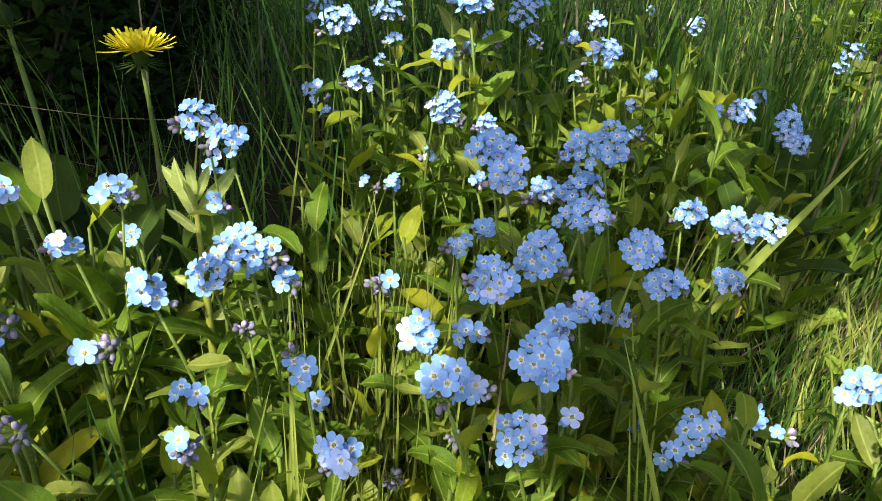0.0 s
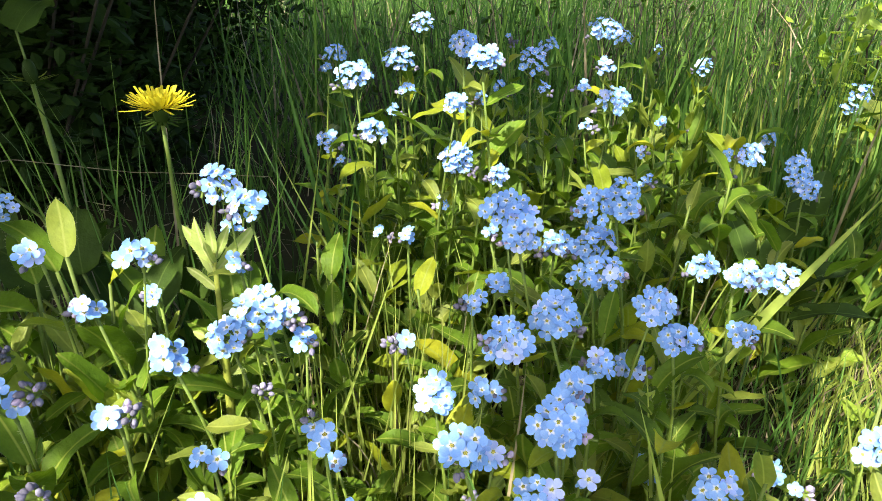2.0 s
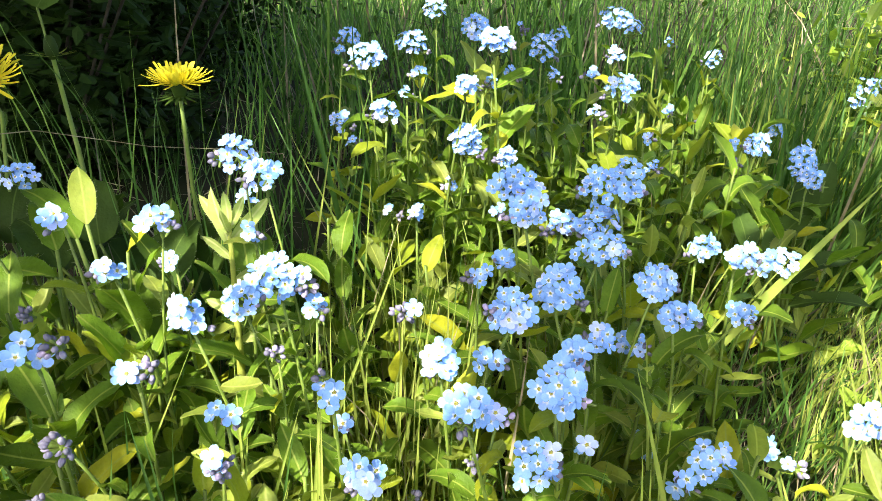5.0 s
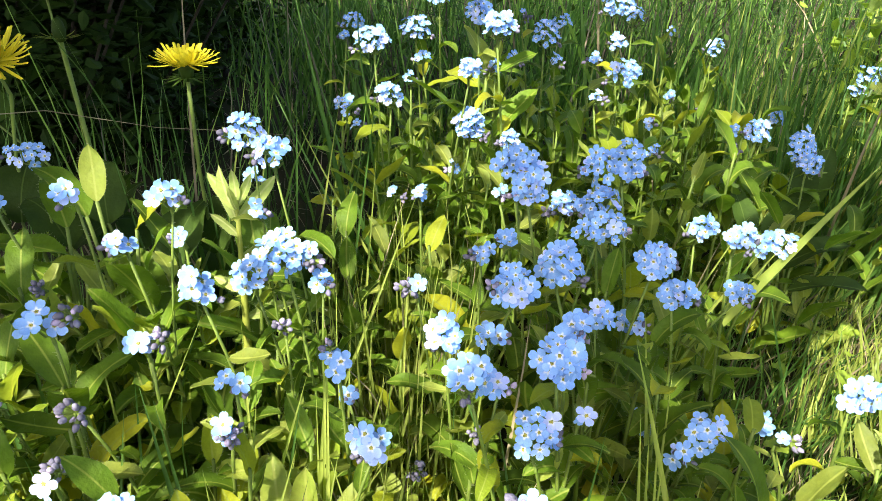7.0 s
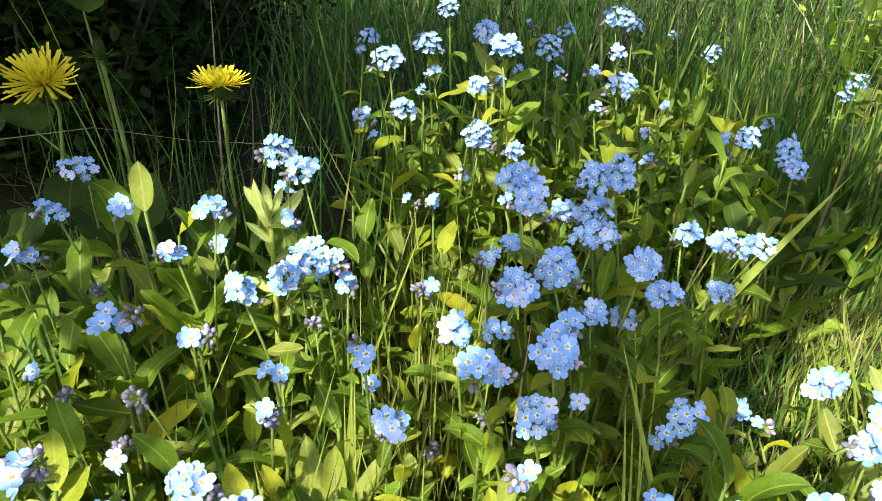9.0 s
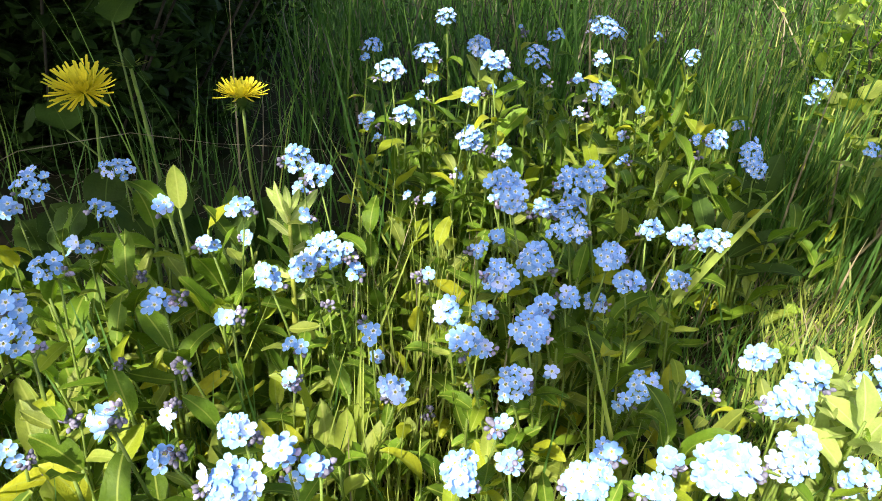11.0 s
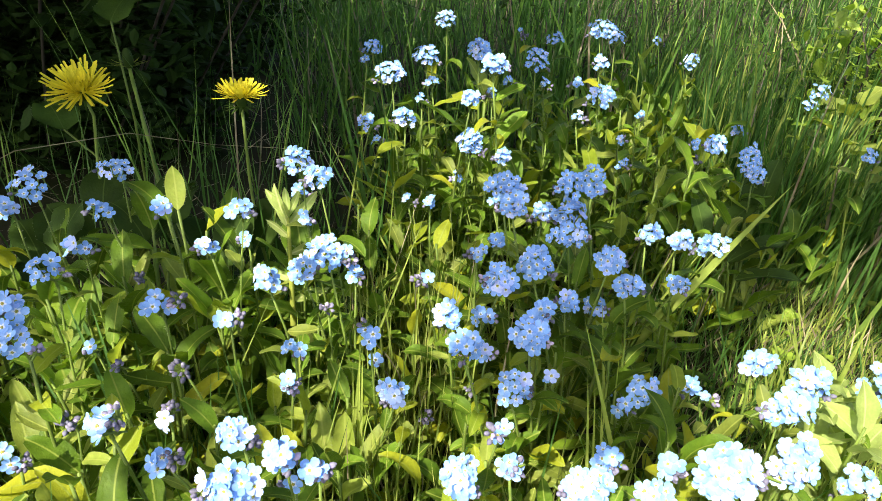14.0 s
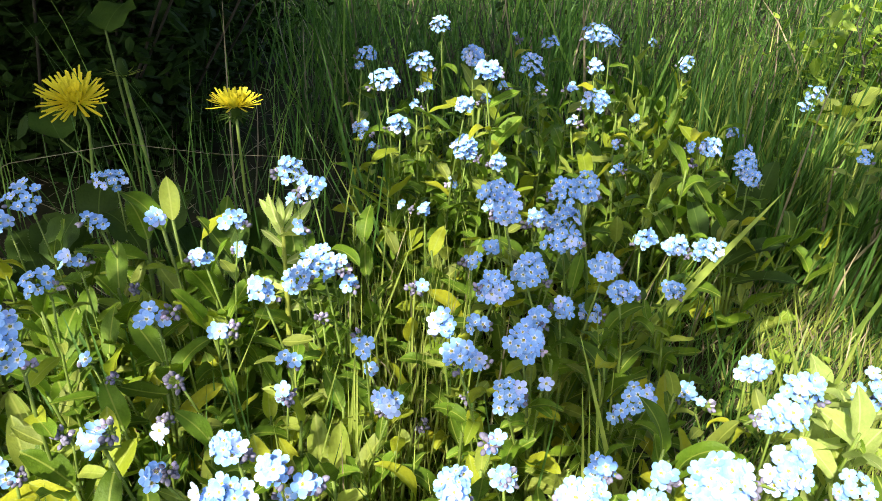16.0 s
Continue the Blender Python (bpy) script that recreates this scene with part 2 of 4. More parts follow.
LEAVES = [leaf_mesh("leaf", L, W * 1.02, fo, cu, sh, LEAF, i) for i, (L, W, fo, cu, sh) in enumerate((
    (0.040, 0.0145, 0.35, -0.9, 0.75), (0.037, 0.0130, 0.45, 0.3, 0.95), (0.032, 0.0130, 0.30, -0.5, 0.80), (0.044, 0.0150, 0.30, -0.2, 1.1),
    (0.047, 0.0145, 0.40, -1.3, 0.90), (0.028, 0.0115, 0.50, 0.6, 1.00), (0.038, 0.0160, 0.25, -0.7, 0.85), (0.034, 0.0120, 0.55, -1.8, 0.8)))]
PALE_LEAVES = [leaf_mesh("leaf", L * 0.95, W * 0.98, fo, cu, sh, LEAF_PALE, 20 + i) for i, (L, W, fo, cu, sh) in enumerate((
    (0.034, 0.0120, 0.40, 0.4, 0.95), (0.038, 0.0135, 0.30, -0.4, 0.85), (0.026, 0.0105, 0.5, -0.8, 0.9)))]
BROAD_LEAVES = [leaf_mesh("leaf", L, W, fo, cu, sh, LEAF, 90 + i) for i, (L, W, fo, cu, sh) in enumerate((
    (0.040, 0.0160, 0.22, -0.5, 0.85), (0.036, 0.0150, 0.28, -0.9, 0.80), (0.045, 0.0165, 0.25, -0.3, 0.95), (0.033, 0.0145, 0.20, 0.2, 0.9)))]
SUN_TINTED_LEAVES = [leaf_mesh("leaf", 0.034, 0.0165, 0.3, -0.4, 0.85, LEAF_SUN_TINTED, 31), leaf_mesh("leaf", 0.042, 0.0180, 0.3, -0.9, 0.8, LEAF_SUN_TINTED, 32)]
ROUND_LEAVES = [leaf_mesh("leaf", 0.050, 0.044, 0.18, -0.5, 0.75, SHADE_GREEN, 41), leaf_mesh("leaf", 0.058, 0.034, 0.22, -0.9, 0.75, SHADE_GREEN, 42),
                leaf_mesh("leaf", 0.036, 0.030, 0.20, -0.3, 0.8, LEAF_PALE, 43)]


def flower_mesh(seed):
    """A five-petalled salver flower about 8 mm across, facing +z, with a raised yellow eye."""
    r = random.Random(seed)
    s = Shape()
    cup = r.uniform(0.0, 0.55)
    for k in range(5):
        a = 2 * math.pi * k / 5 + r.uniform(-0.06, 0.06)
        d, e = Vector((math.cos(a), math.sin(a), 0)), Vector((-math.sin(a), math.cos(a), 0))
        tilt, ln = cup + r.uniform(-0.15, 0.15), r.uniform(0.93, 1.07)
        twist = r.uniform(-0.10, 0.10)
        start = len(s.v)
        outline = ((0.0006, -0.00045), (0.0016, -0.00120), (0.0027, -0.00170), (0.0036, -0.00140), (0.0042, -0.0006), (0.00405, 0.0),
                   (0.0042, 0.0006), (0.0036, 0.00140), (0.0027, 0.00170), (0.0016, 0.00120), (0.0006, 0.00045))
        s.v.append(d * (0.0024 * ln) + Vector((0, 0, tilt * 0.0019 - 0.00025)))
        for x, y in outline:
            z = tilt * x * 0.8 + twist * y + 0.06 * abs(y) + (0.00012 if k % 2 else 0)
            s.v.append(d * (x * ln) + e * y + Vector((0, 0, z)))
        for j in range(len(outline)):
            s.f.append((start, start + 1 + j, start + 1 + (j + 1) % len(outline)))
            s.s.append(0)
    start = len(s.v)
    for rad, z in ((0.00062, 0.0001), (0.00055, 0.0004), (0.00032, 0.0005), (0.00016, 0.0001)):
        for k in range(7):
            w = 2 * math.pi * k / 7
            s.v.append(Vector((rad * math.cos(w), rad * math.sin(w), z)))
    for i in range(3):
        for k in range(7):
            q = start + i * 7
            s.f.append((q + k, q + (k + 1) % 7, q + 7 + (k + 1) % 7, q + 7 + k))
            s.s.append(1)
    bow = Vector((r.uniform(-1, 1), r.uniform(-1, 1), 0)) * 0.0018
    s.tube([Vector((0, 0, -0.009)) + bow, Vector((0, 0, -0.006)) + bow * 0.3, (0, 0, -0.0032), (0, 0, -0.0014), (0, 0, 0.0001)], [0.0004, 0.0004, 0.0005, 0.0011, 0.0009], 6, 2)
    return s.make("flower", [PETAL, EYE_YELLOW, STEM])


def bud_mesh(seed):
    s = Shape()
    s.tube([(0, 0, -0.0035), (0, 0, -0.0009), (0, 0, 0)], [0.0003, 0.0005, 0.0006], 5, 1)
    s.ball((0, 0, 0.0005), 0.00078, (0, 0, 1), 1.45, 0)
    return s.make("bud", [BUD, STEM])


BUDS = [bud_mesh(i) for i in range(2)]
FLOWERS = [flower_mesh(i) for i in range(10)]

# ---- ground ----


def rise(x, y):
    """The ground's gentle unevenness."""
    return 0.006 * noise.noise(Vector((x * 4, y * 4, 3))) + 0.012 * noise.noise(Vector((x * 0.9, y * 0.9, 7)))


def ground():
    xs = sorted({round(s * v, 4) for s in (-1, 1) for v in [i * 0.05 for i in range(41)] + [2.6, 4, 7, 12, 25, 60, 200, 600]})
    n = len(xs)
    v = [(x, y + 0.6, rise(x, y + 0.6) - 0.004) for y in xs for x in xs]
    f = [(j * n + i, j * n + i + 1, (j + 1) * n + i + 1, (j + 1) * n + i) for j in range(n - 1) for i in range(n - 1)]
    tagged(new("ground", mesh("ground", v, f, [SOIL])), "dark damp soil with thatch under the meadow", "ground", kind="structure")


ground()

# ---- forget-me-nots ----
GROUP = "forget-me-nots in the meadow"
GAZE = Vector((0.0, -0.62, 0.70)).normalized()       # the side to which the flowers turn, the light


def stem_mesh(top, lean, thick, r, taper=0.5, material=STEM):
    """A hairy stem from the ground to top, in the plant's own space."""
    s = Shape()
    n = 7
    pts = [Vector((0, 0, -0.01)).lerp(Vector(top), i / n) + Vector((lean.x, lean.y, 0)) * math.sin(math.pi * i / n) for i in range(n + 1)]
    s.tube(pts, [thick * (1.15 - taper * i / n) for i in range(n + 1)], 6)
    for i in range(60):
        t = r.uniform(0.25, 0.98) * n
        k = min(int(t), n - 1)
        p = pts[k].lerp(pts[k + 1], t - k)
        a = r.uniform(0, 6.283)
        d = Vector((math.cos(a), math.sin(a), r.uniform(-0.1, 0.4)))
        b = len(s.v)
        s.v += [p + d * thick * 0.5 + Vector((0, 0, 0.00012)), p + d * thick * 0.5 - Vector((0, 0, 0.00012)), p + d * (thick + r.uniform(0.0010, 0.0019))]
        s.f.append((b, b + 1, b + 2))
        s.s.append(1)
    return s.make("stem", [material, HAIR]), pts


def put_leaf(parent, p, azimuth, elevation, size, r, pale=False):
    me = r.choice(SUN_TINTED_LEAVES if pale == "sun_tinted" else PALE_LEAVES if pale else BROAD_LEAVES if parent.location.x < -0.12 and r.random() < 0.6 else LEAVES)
    m = Matrix.Translation(p) @ Matrix.Rotation(azimuth, 4, "Z") @ Matrix.Rotation(elevation, 4, "X") @ Matrix.Rotation(r.uniform(-0.4, 0.4), 4, "Y") @ Matrix.Scale(size, 4)
    return part("leaf", me, parent, m)


def head(x, y, z, wide, high, flowers, buds, knot_at=None):
    """A forget-me-not whose flower head has its middle at x, y, z; its width and height in millimetres; knot_at is the place of its bud coil in half widths and heights."""
    r = random.Random(int(x * 7919 + y * 104729 + z * 1299709))
    wide, high = wide / 1000, high / 1000
    near = y < 0.27
    grown = 1.22 if near and flowers < 7 else 1.12 if near else 0.98 if y < 0.36 else 0.86
    flowers = int(flowers * (1.0 if near else 1.3 if y < 0.36 else 1.65) + 0.5) if flowers > 4 else flowers
    bx, by = x + r.uniform(-0.02, 0.02), y + 0.012 + r.uniform(-0.012, 0.03)
    plant = new("forget_me_not")
    plant.location = (bx, by, rise(bx, by))
    many = "dense" if flowers > 9 else "small" if flowers > 2 else "budding"
    label = f"hairy forget-me-not with a {many} head of {'sky-blue flowers' if flowers > 2 else 'mauve buds'}"
    tagged(plant, label + (" and mauve buds" if flowers > 2 and buds > 6 else ""), "flower", GROUP)
    centre = Vector((x - bx, y - by, z - plant.location.z))
    top = centre + Vector((0, 0.006, -high * 0.45 - 0.006))
    lean = Vector((r.uniform(-0.012, 0.012), r.uniform(-0.006, 0.012), 0))
    me, pts = stem_mesh(top, lean, r.uniform(0.0008, 0.0012), r)
    part("stem", me, plant)
    # flower places on a dome that faces the light, kept apart from one another
    sideways, rise_dir = Vector((1, 0, 0)), Vector((0, 0.62, 0.75)).normalized()
    spots = []
    gap, tries = (0.0050 if flowers < 7 else 0.0056) * grown, 0
    while len(spots) < flowers and tries < 4000:
        tries += 1
        if tries % 400 == 0:
            gap *= 0.9
        u, w = r.uniform(-1, 1), r.uniform(-1, 1)
        if u * u + w * w > 1:
            continue
        tight = 0.66 if flowers < 7 else 1.0
        a, b = u * tight * max(wide / 2 - 0.0036, 0.001), w * tight * max(high / 2 - 0.0033, 0.001)
        dome = 0.32 * (1 - u * u - w * w) * min(wide, high)
        p = centre + sideways * a + Vector((0, 0.35, 0.95)) * b + GAZE * dome + Vector((r.uniform(-1, 1), r.uniform(-1, 1), r.uniform(-1, 1))) * 0.0016
        if all((p - q).length > gap for q, _ in spots):
            nrm = (GAZE * 1.1 + sideways * (u * 0.75) + Vector((0, 0.25, 0.9)) * (w * 0.55) + Vector((r.uniform(-1, 1), r.uniform(-1, 1), r.uniform(-1, 1))) * 0.58).normalized()
            spots.append((p, nrm))
    s = Shape()
    s.tube([pts[-1], pts[-1] + Vector((0, -0.001, 0.005))], [0.0009, 0.0008], 5)
    hub = pts[-1] + Vector((0, -0.001, 0.004))
    for k, (p, nrm) in enumerate(spots):
        if k % 3 == 0:
            q = p - nrm * 0.008
            s.tube([hub, hub.lerp(q, 0.5) + Vector((0, 0, -0.0012)), q], [0.0007, 0.0006, 0.0005], 5, 0, 5)
    side = r.choice((-1, 1))
    buds = int(buds * 1.7)
    curl = 0.00098 * math.sqrt(max(buds, 1))
    knot = centre + Vector((side * max(wide * 0.5 - curl * 0.6, 0.002), 0, -high * r.uniform(0.05, 0.4))) if flowers else centre
    if knot_at:
        knot = centre + Vector((knot_at[0] * wide / 2, 0.002, knot_at[1] * high / 2))
    s.tube([hub, hub.lerp(knot, 0.6) + Vector((0, 0, -0.001)), knot], [0.0007, 0.0006, 0.0005], 5, 0, 5)
    cluster = part("inflorescence", s.make("inflorescence", [STEM]), plant)
    for i in range(buds):
        q = Vector((r.gauss(0, 0.6), r.gauss(0, 0.6), r.gauss(0, 0.6)))
        q = q / max(1.0, q.length) * curl
        axis = q.normalized() + Vector((side * 0.2, -0.5, 0.4)) if q.length > 0 else Vector((0, 0, 1))
        part("bud", r.choice(BUDS), cluster, Matrix.Translation(knot + q) @ frame_z(axis, r.uniform(0, 6)) @ Matrix.Scale(r.uniform(1.35, 1.95), 4))
    for p, nrm in spots:
        part("flower", r.choice(FLOWERS), cluster, Matrix.Translation(p) @ frame_z(nrm, r.uniform(0, 6.28)) @ Matrix.Scale(grown * r.choice((0.72, 0.86, 0.92, 0.96, 1.0)) * r.uniform(0.95, 1.04), 4))
    # leaves up the stem, longest low down
    n = 11 if y > 0.38 and z > 0.15 else 9 if z > 0.12 else 7
    a = r.uniform(0, 6.28)
    for i in range(n):
        t = 0.12 + (0.40 if x > 0.13 and y < 0.2 else 0.82 if y > 0.38 else 0.72) * i / (n - 1)
        k = min(int(t * 7), 6)
        a += 2.4 + r.uniform(-0.4, 0.4)
        put_leaf(plant, pts[k].lerp(pts[k + 1], t * 7 - k), a, r.uniform(0.35, 1.05) * (1.15 - 0.8 * t), (1.05 - (0.3 if y > 0.38 else 0.45) * t) * (0.9 if y < 0.26 and x > -0.10 else 1.0) * r.uniform(0.75, 1.1), r, pale=r.random() < 0.25)


head(-0.272, 0.275, 0.205, 25, 24, 9, 1)
head(-0.259, 0.355, 0.187, 31, 16, 9, 1)
head(-0.226, 0.268, 0.194, 21, 14, 6, 2)
head(-0.184, 0.264, 0.198, 12, 12, 4, 2)
head(-0.134, 0.253, 0.204, 16, 12, 6, 2)
head(-0.15, 0.238, 0.187, 15, 12, 4, 5, (-0.7, -0.5))
head(-0.102, 0.277, 0.227, 22, 18, 9, 6)
head(-0.088, 0.263, 0.221, 18, 13, 7, 3)
head(-0.114, 0.316, 0.189, 17, 11, 4, 3)
head(-0.102, 0.282, 0.185, 10, 10, 4, 2)
head(-0.284, 0.265, 0.194, 17, 14, 5, 1)
head(-0.222, 0.199, 0.189, 21, 19, 8, 3)
head(-0.229, 0.241, 0.181, 21, 13, 5, 2)
head(-0.095, 0.553, 0.243, 23, 15, 6, 2)
head(-0.101, 0.550, 0.233, 12, 9, 2, 1)
head(-0.063, 0.434, 0.246, 27, 19, 10, 2)
head(-0.041, 0.519, 0.244, 27, 19, 10, 2)
head(-0.052, 0.426, 0.212, 21, 19, 8, 3)
head(-0.090, 0.473, 0.193, 19, 16, 5, 3)
head(-0.079, 0.452, 0.183, 13, 13, 2, 5)
head(-0.034, 0.495, 0.225, 16, 10, 4, 3)
head(-0.043, 0.490, 0.212, 11, 12, 3, 2)
head(-0.047, 0.399, 0.154, 13, 11, 3, 4)
head(-0.027, 0.349, 0.172, 9, 10, 3, 2)
head(-0.082, 0.249, 0.179, 30, 21, 15, 9)
head(-0.095, 0.240, 0.172, 18, 18, 8, 2)
head(-0.109, 0.213, 0.181, 18, 15, 8, 2)
head(-0.067, 0.250, 0.164, 10, 11, 3, 3)
head(-0.163, 0.194, 0.173, 22, 17, 4, 9, (1.0, 0.25))
head(-0.132, 0.206, 0.157, 15, 16, 3, 9, (0.9, 0.1))
head(-0.206, 0.143, 0.183, 20, 19, 8, 4)
head(-0.209, 0.150, 0.196, 14, 14, 5, 4)
head(-0.092, 0.192, 0.152, 18, 16, 3, 5, (0.4, -0.9))
head(-0.092, 0.181, 0.138, 13, 17, 2, 12, (0.2, -0.7))
head(-0.05, 0.195, 0.157, 14, 16, 4, 4, (-0.4, 0.8))
head(-0.036, 0.181, 0.132, 20, 17, 6, 12, (-0.3, -0.8))
head(-0.022, 0.25, 0.163, 15, 13, 1, 12)
head(-0.149, 0.104, 0.170, 17, 15, 4, 11, (0.6, 0.4))
head(-0.154, 0.162, 0.123, 15, 15, 2, 9, (0.5, 0.6))
head(-0.129, 0.108, 0.147, 14, 10, 3, 9, (0.7, 0.2))
head(-0.095, 0.111, 0.162, 17, 14, 11, 5)
head(-0.069, 0.086, 0.176, 12, 12, 8, 5)
head(-0.089, 0.083, 0.161, 28, 19, 20, 4)
head(-0.057, 0.092, 0.163, 10, 9, 3, 8)
head(-0.139, 0.272, 0.175, 9, 8, 3, 3)
head(-0.150, 0.182, 0.140, 12, 9, 0, 14)
head(-0.201, 0.253, 0.154, 8, 7, 0, 6)
head(-0.189, 0.138, 0.139, 9, 9, 0, 9)
head(-0.081, 0.231, 0.151, 6, 7, 0, 8)
head(-0.027, 0.645, 0.257, 25, 20, 9, 1)
head(0.006, 0.451, 0.262, 21, 19, 12, 1)
head(0.017, 0.406, 0.260, 22, 18, 11, 2)
head(0.061, 0.538, 0.239, 25, 24, 10, 2)
head(0.100, 0.725, 0.227, 25, 15, 6, 1)
head(0.137, 0.641, 0.252, 33, 21, 13, 2)
head(0.153, 0.637, 0.244, 22, 16, 6, 1)
head(0.133, 0.606, 0.224, 18, 15, 5, 2)
head(0.265, 0.906, 0.197, 23, 17, 4, 2)
head(0.115, 0.491, 0.218, 27, 21, 13, 3)
head(0.097, 0.513, 0.223, 14, 12, 4, 2)
head(0.096, 0.484, 0.202, 13, 13, 4, 3)
head(0.000, 0.417, 0.232, 16, 14, 7, 1)
head(0.019, 0.461, 0.224, 13, 14, 3, 5)
head(0.034, 0.509, 0.225, 14, 12, 3, 3)
head(0.068, 0.519, 0.223, 12, 13, 4, 2)
head(0.002, 0.428, 0.193, 24, 23, 18, 4)
head(0.028, 0.411, 0.187, 14, 15, 7, 3)
head(-0.008, 0.430, 0.163, 11, 12, 4, 2)
head(0.023, 0.281, 0.212, 26, 17, 13, 2)
head(0.029, 0.273, 0.205, 20, 17, 12, 2)
head(0.054, 0.331, 0.174, 20, 14, 8, 5)
head(0.066, 0.308, 0.203, 21, 19, 9, 3)
head(0.081, 0.311, 0.207, 21, 23, 11, 2)
head(0.064, 0.278, 0.183, 29, 17, 11, 3)
head(0.07, 0.314, 0.182, 26, 19, 13, 3)
head(0.263, 0.731, 0.203, 23, 23, 7, 2)
head(0.282, 0.596, 0.162, 19, 16, 6, 1)
head(0.229, 0.508, 0.171, 24, 20, 10, 2)
head(0.212, 0.511, 0.171, 10, 10, 3, 1)
head(0.247, 0.467, 0.171, 22, 32, 15, 2)
head(0.249, 0.453, 0.162, 19, 14, 6, 2)
head(0.367, 0.620, 0.198, 28, 18, 8, 1)
head(0.361, 0.620, 0.183, 18, 15, 5, 3)
head(0.359, 0.487, 0.172, 15, 15, 5, 1)
head(0.130, 0.442, 0.173, 14, 14, 4, 5)
head(0.123, 0.307, 0.172, 18, 14, 6, 2)
head(0.144, 0.307, 0.168, 20, 18, 7, 2)
head(0.18, 0.339, 0.15, 31, 17, 11, 4)
head(0.152, 0.499, 0.198, 13, 11, 2, 3)
head(0.233, 0.643, 0.162, 13, 12, 3, 3)
head(0.132, 0.468, 0.187, 9, 13, 2, 5)
head(0.021, 0.241, 0.17, 21, 20, 15, 4)
head(0.043, 0.255, 0.174, 22, 22, 15, 3)
head(0.091, 0.272, 0.169, 20, 18, 12, 4)
head(0.106, 0.275, 0.15, 20, 16, 12, 2)
head(0.143, 0.292, 0.143, 15, 13, 7, 3)
head(0.067, 0.269, 0.14, 15, 13, 9, 3)
head(0.092, 0.298, 0.12, 17, 16, 8, 6)
head(-0.009, 0.229, 0.151, 17, 16, 8, 3, (-0.6, -1.0))
head(0.012, 0.241, 0.143, 18, 12, 4, 5, (0.7, -0.2))
head(0.002, 0.179, 0.165, 20, 17, 9, 4, (-0.2, -1.1))
head(0.013, 0.189, 0.154, 12, 10, 3, 2)
head(0.037, 0.197, 0.162, 22, 22, 18, 4)
head(0.044, 0.216, 0.165, 13, 13, 6, 6)
head(0.029, 0.192, 0.13, 19, 22, 9, 5, (0.8, -0.4))
head(0.05, 0.207, 0.126, 10, 8, 2, 2)
head(0.107, 0.292, 0.057, 20, 14, 9, 4)
head(0.108, 0.218, 0.11, 22, 20, 9, 4)
head(0.15, 0.252, 0.09, 14, 13, 6, 5)
head(0.171, 0.219, 0.135, 20, 16, 9, 2)
head(0.175, 0.174, 0.154, 23, 17, 12, 3)
head(0.149, 0.140, 0.166, 27, 17, 15, 3)
head(0.104, 0.091, 0.172, 27, 23, 26, 2)
head(0.149, 0.124, 0.145, 23, 20, 16, 4)
head(0.152, 0.129, 0.152, 16, 12, 8, 2)
head(0.210, 0.160, 0.100, 23, 22, 8, 8)
head(0.001, 0.108, 0.147, 16, 22, 17, 3)
head(0.057, 0.114, 0.138, 24, 16, 16, 4)
head(0.066, 0.122, 0.147, 13, 13, 8, 5)
head(0.082, 0.100, 0.151, 15, 10, 8, 5)
head(0.022, 0.105, 0.158, 8, 9, 4, 8)
head(0.090, 0.114, 0.153, 9, 9, 4, 8)
head(0.237, 0.213, 0.123, 19, 35, 9, 9)
head(0.018, 0.126, 0.157, 6, 7, 2, 9)
head(0.008, 0.279, 0.168, 14, 11, 4, 6)
head(0.022, 0.308, 0.162, 10, 9, 5, 3)
head(0.154, 0.237, 0.092, 14, 12, 1, 9)
head(0.097, 0.216, 0.101, 12, 13, 4, 3)
head(-0.212, 0.123, 0.130, 16, 15, 3, 6, (0.6, -0.6))
head(-0.210, 0.138, 0.100, 8, 8, 0, 7)
head(-0.075, 0.115, 0.130, 9, 8, 1, 4)
head(-0.193, 0.195, 0.130, 8, 7, 0, 6)
head(-0.207, 0.196, 0.140, 8, 7, 1, 2)
head(-0.020, 0.212, 0.090, 8, 10, 0, 8)
head(0.006, 0.214, 0.110, 7, 7, 0, 5)
head(-0.052, 0.224, 0.120, 8, 7, 1, 5)
head(0.021, 0.360, 0.170, 9, 9, 2, 4)
head(0.212, 0.497, 0.160, 8, 10, 0, 6)
head(0.056, 0.713, 0.235, 14, 14, 1, 12)

# ---- leafy tufts without flowers between them ----


def tuft(x, y, high, leaves, spread, pale):
    r = random.Random(int(x * 15485863 + y * 32452843))
    plant = new("leafy_shoot")
    plant.location = (x, y, rise(x, y))
    tagged(plant, "leafy shoot with leaves coloured pale for full sun" if pale > 1 else "leafy green forget-me-not shoot without flowers", "plant", "leafy shoots between the flowers")
    me, pts = stem_mesh(Vector((r.uniform(-0.015, 0.015), r.uniform(-0.015, 0.015), high)), Vector((0, 0.004, 0)), 0.0013, r)
    part("stem", me, plant)
    a = r.uniform(0, 6.28)
    for i in range(leaves):
        t = 0.05 + 0.92 * i / max(leaves - 1, 1)
        k = min(int(t * 7), 6)
        a += 2.4 + r.uniform(-0.5, 0.5)
        put_leaf(plant, pts[k].lerp(pts[k + 1], t * 7 - k), a, r.uniform(0.2, 0.8) + 0.5 * t, spread * (0.88 if y < 0.26 and x > -0.10 else 1.05) * r.uniform(0.7, 1.2) * (1.1 - 0.3 * t), r, "sun_tinted" if pale > 1 else r.random() < pale)


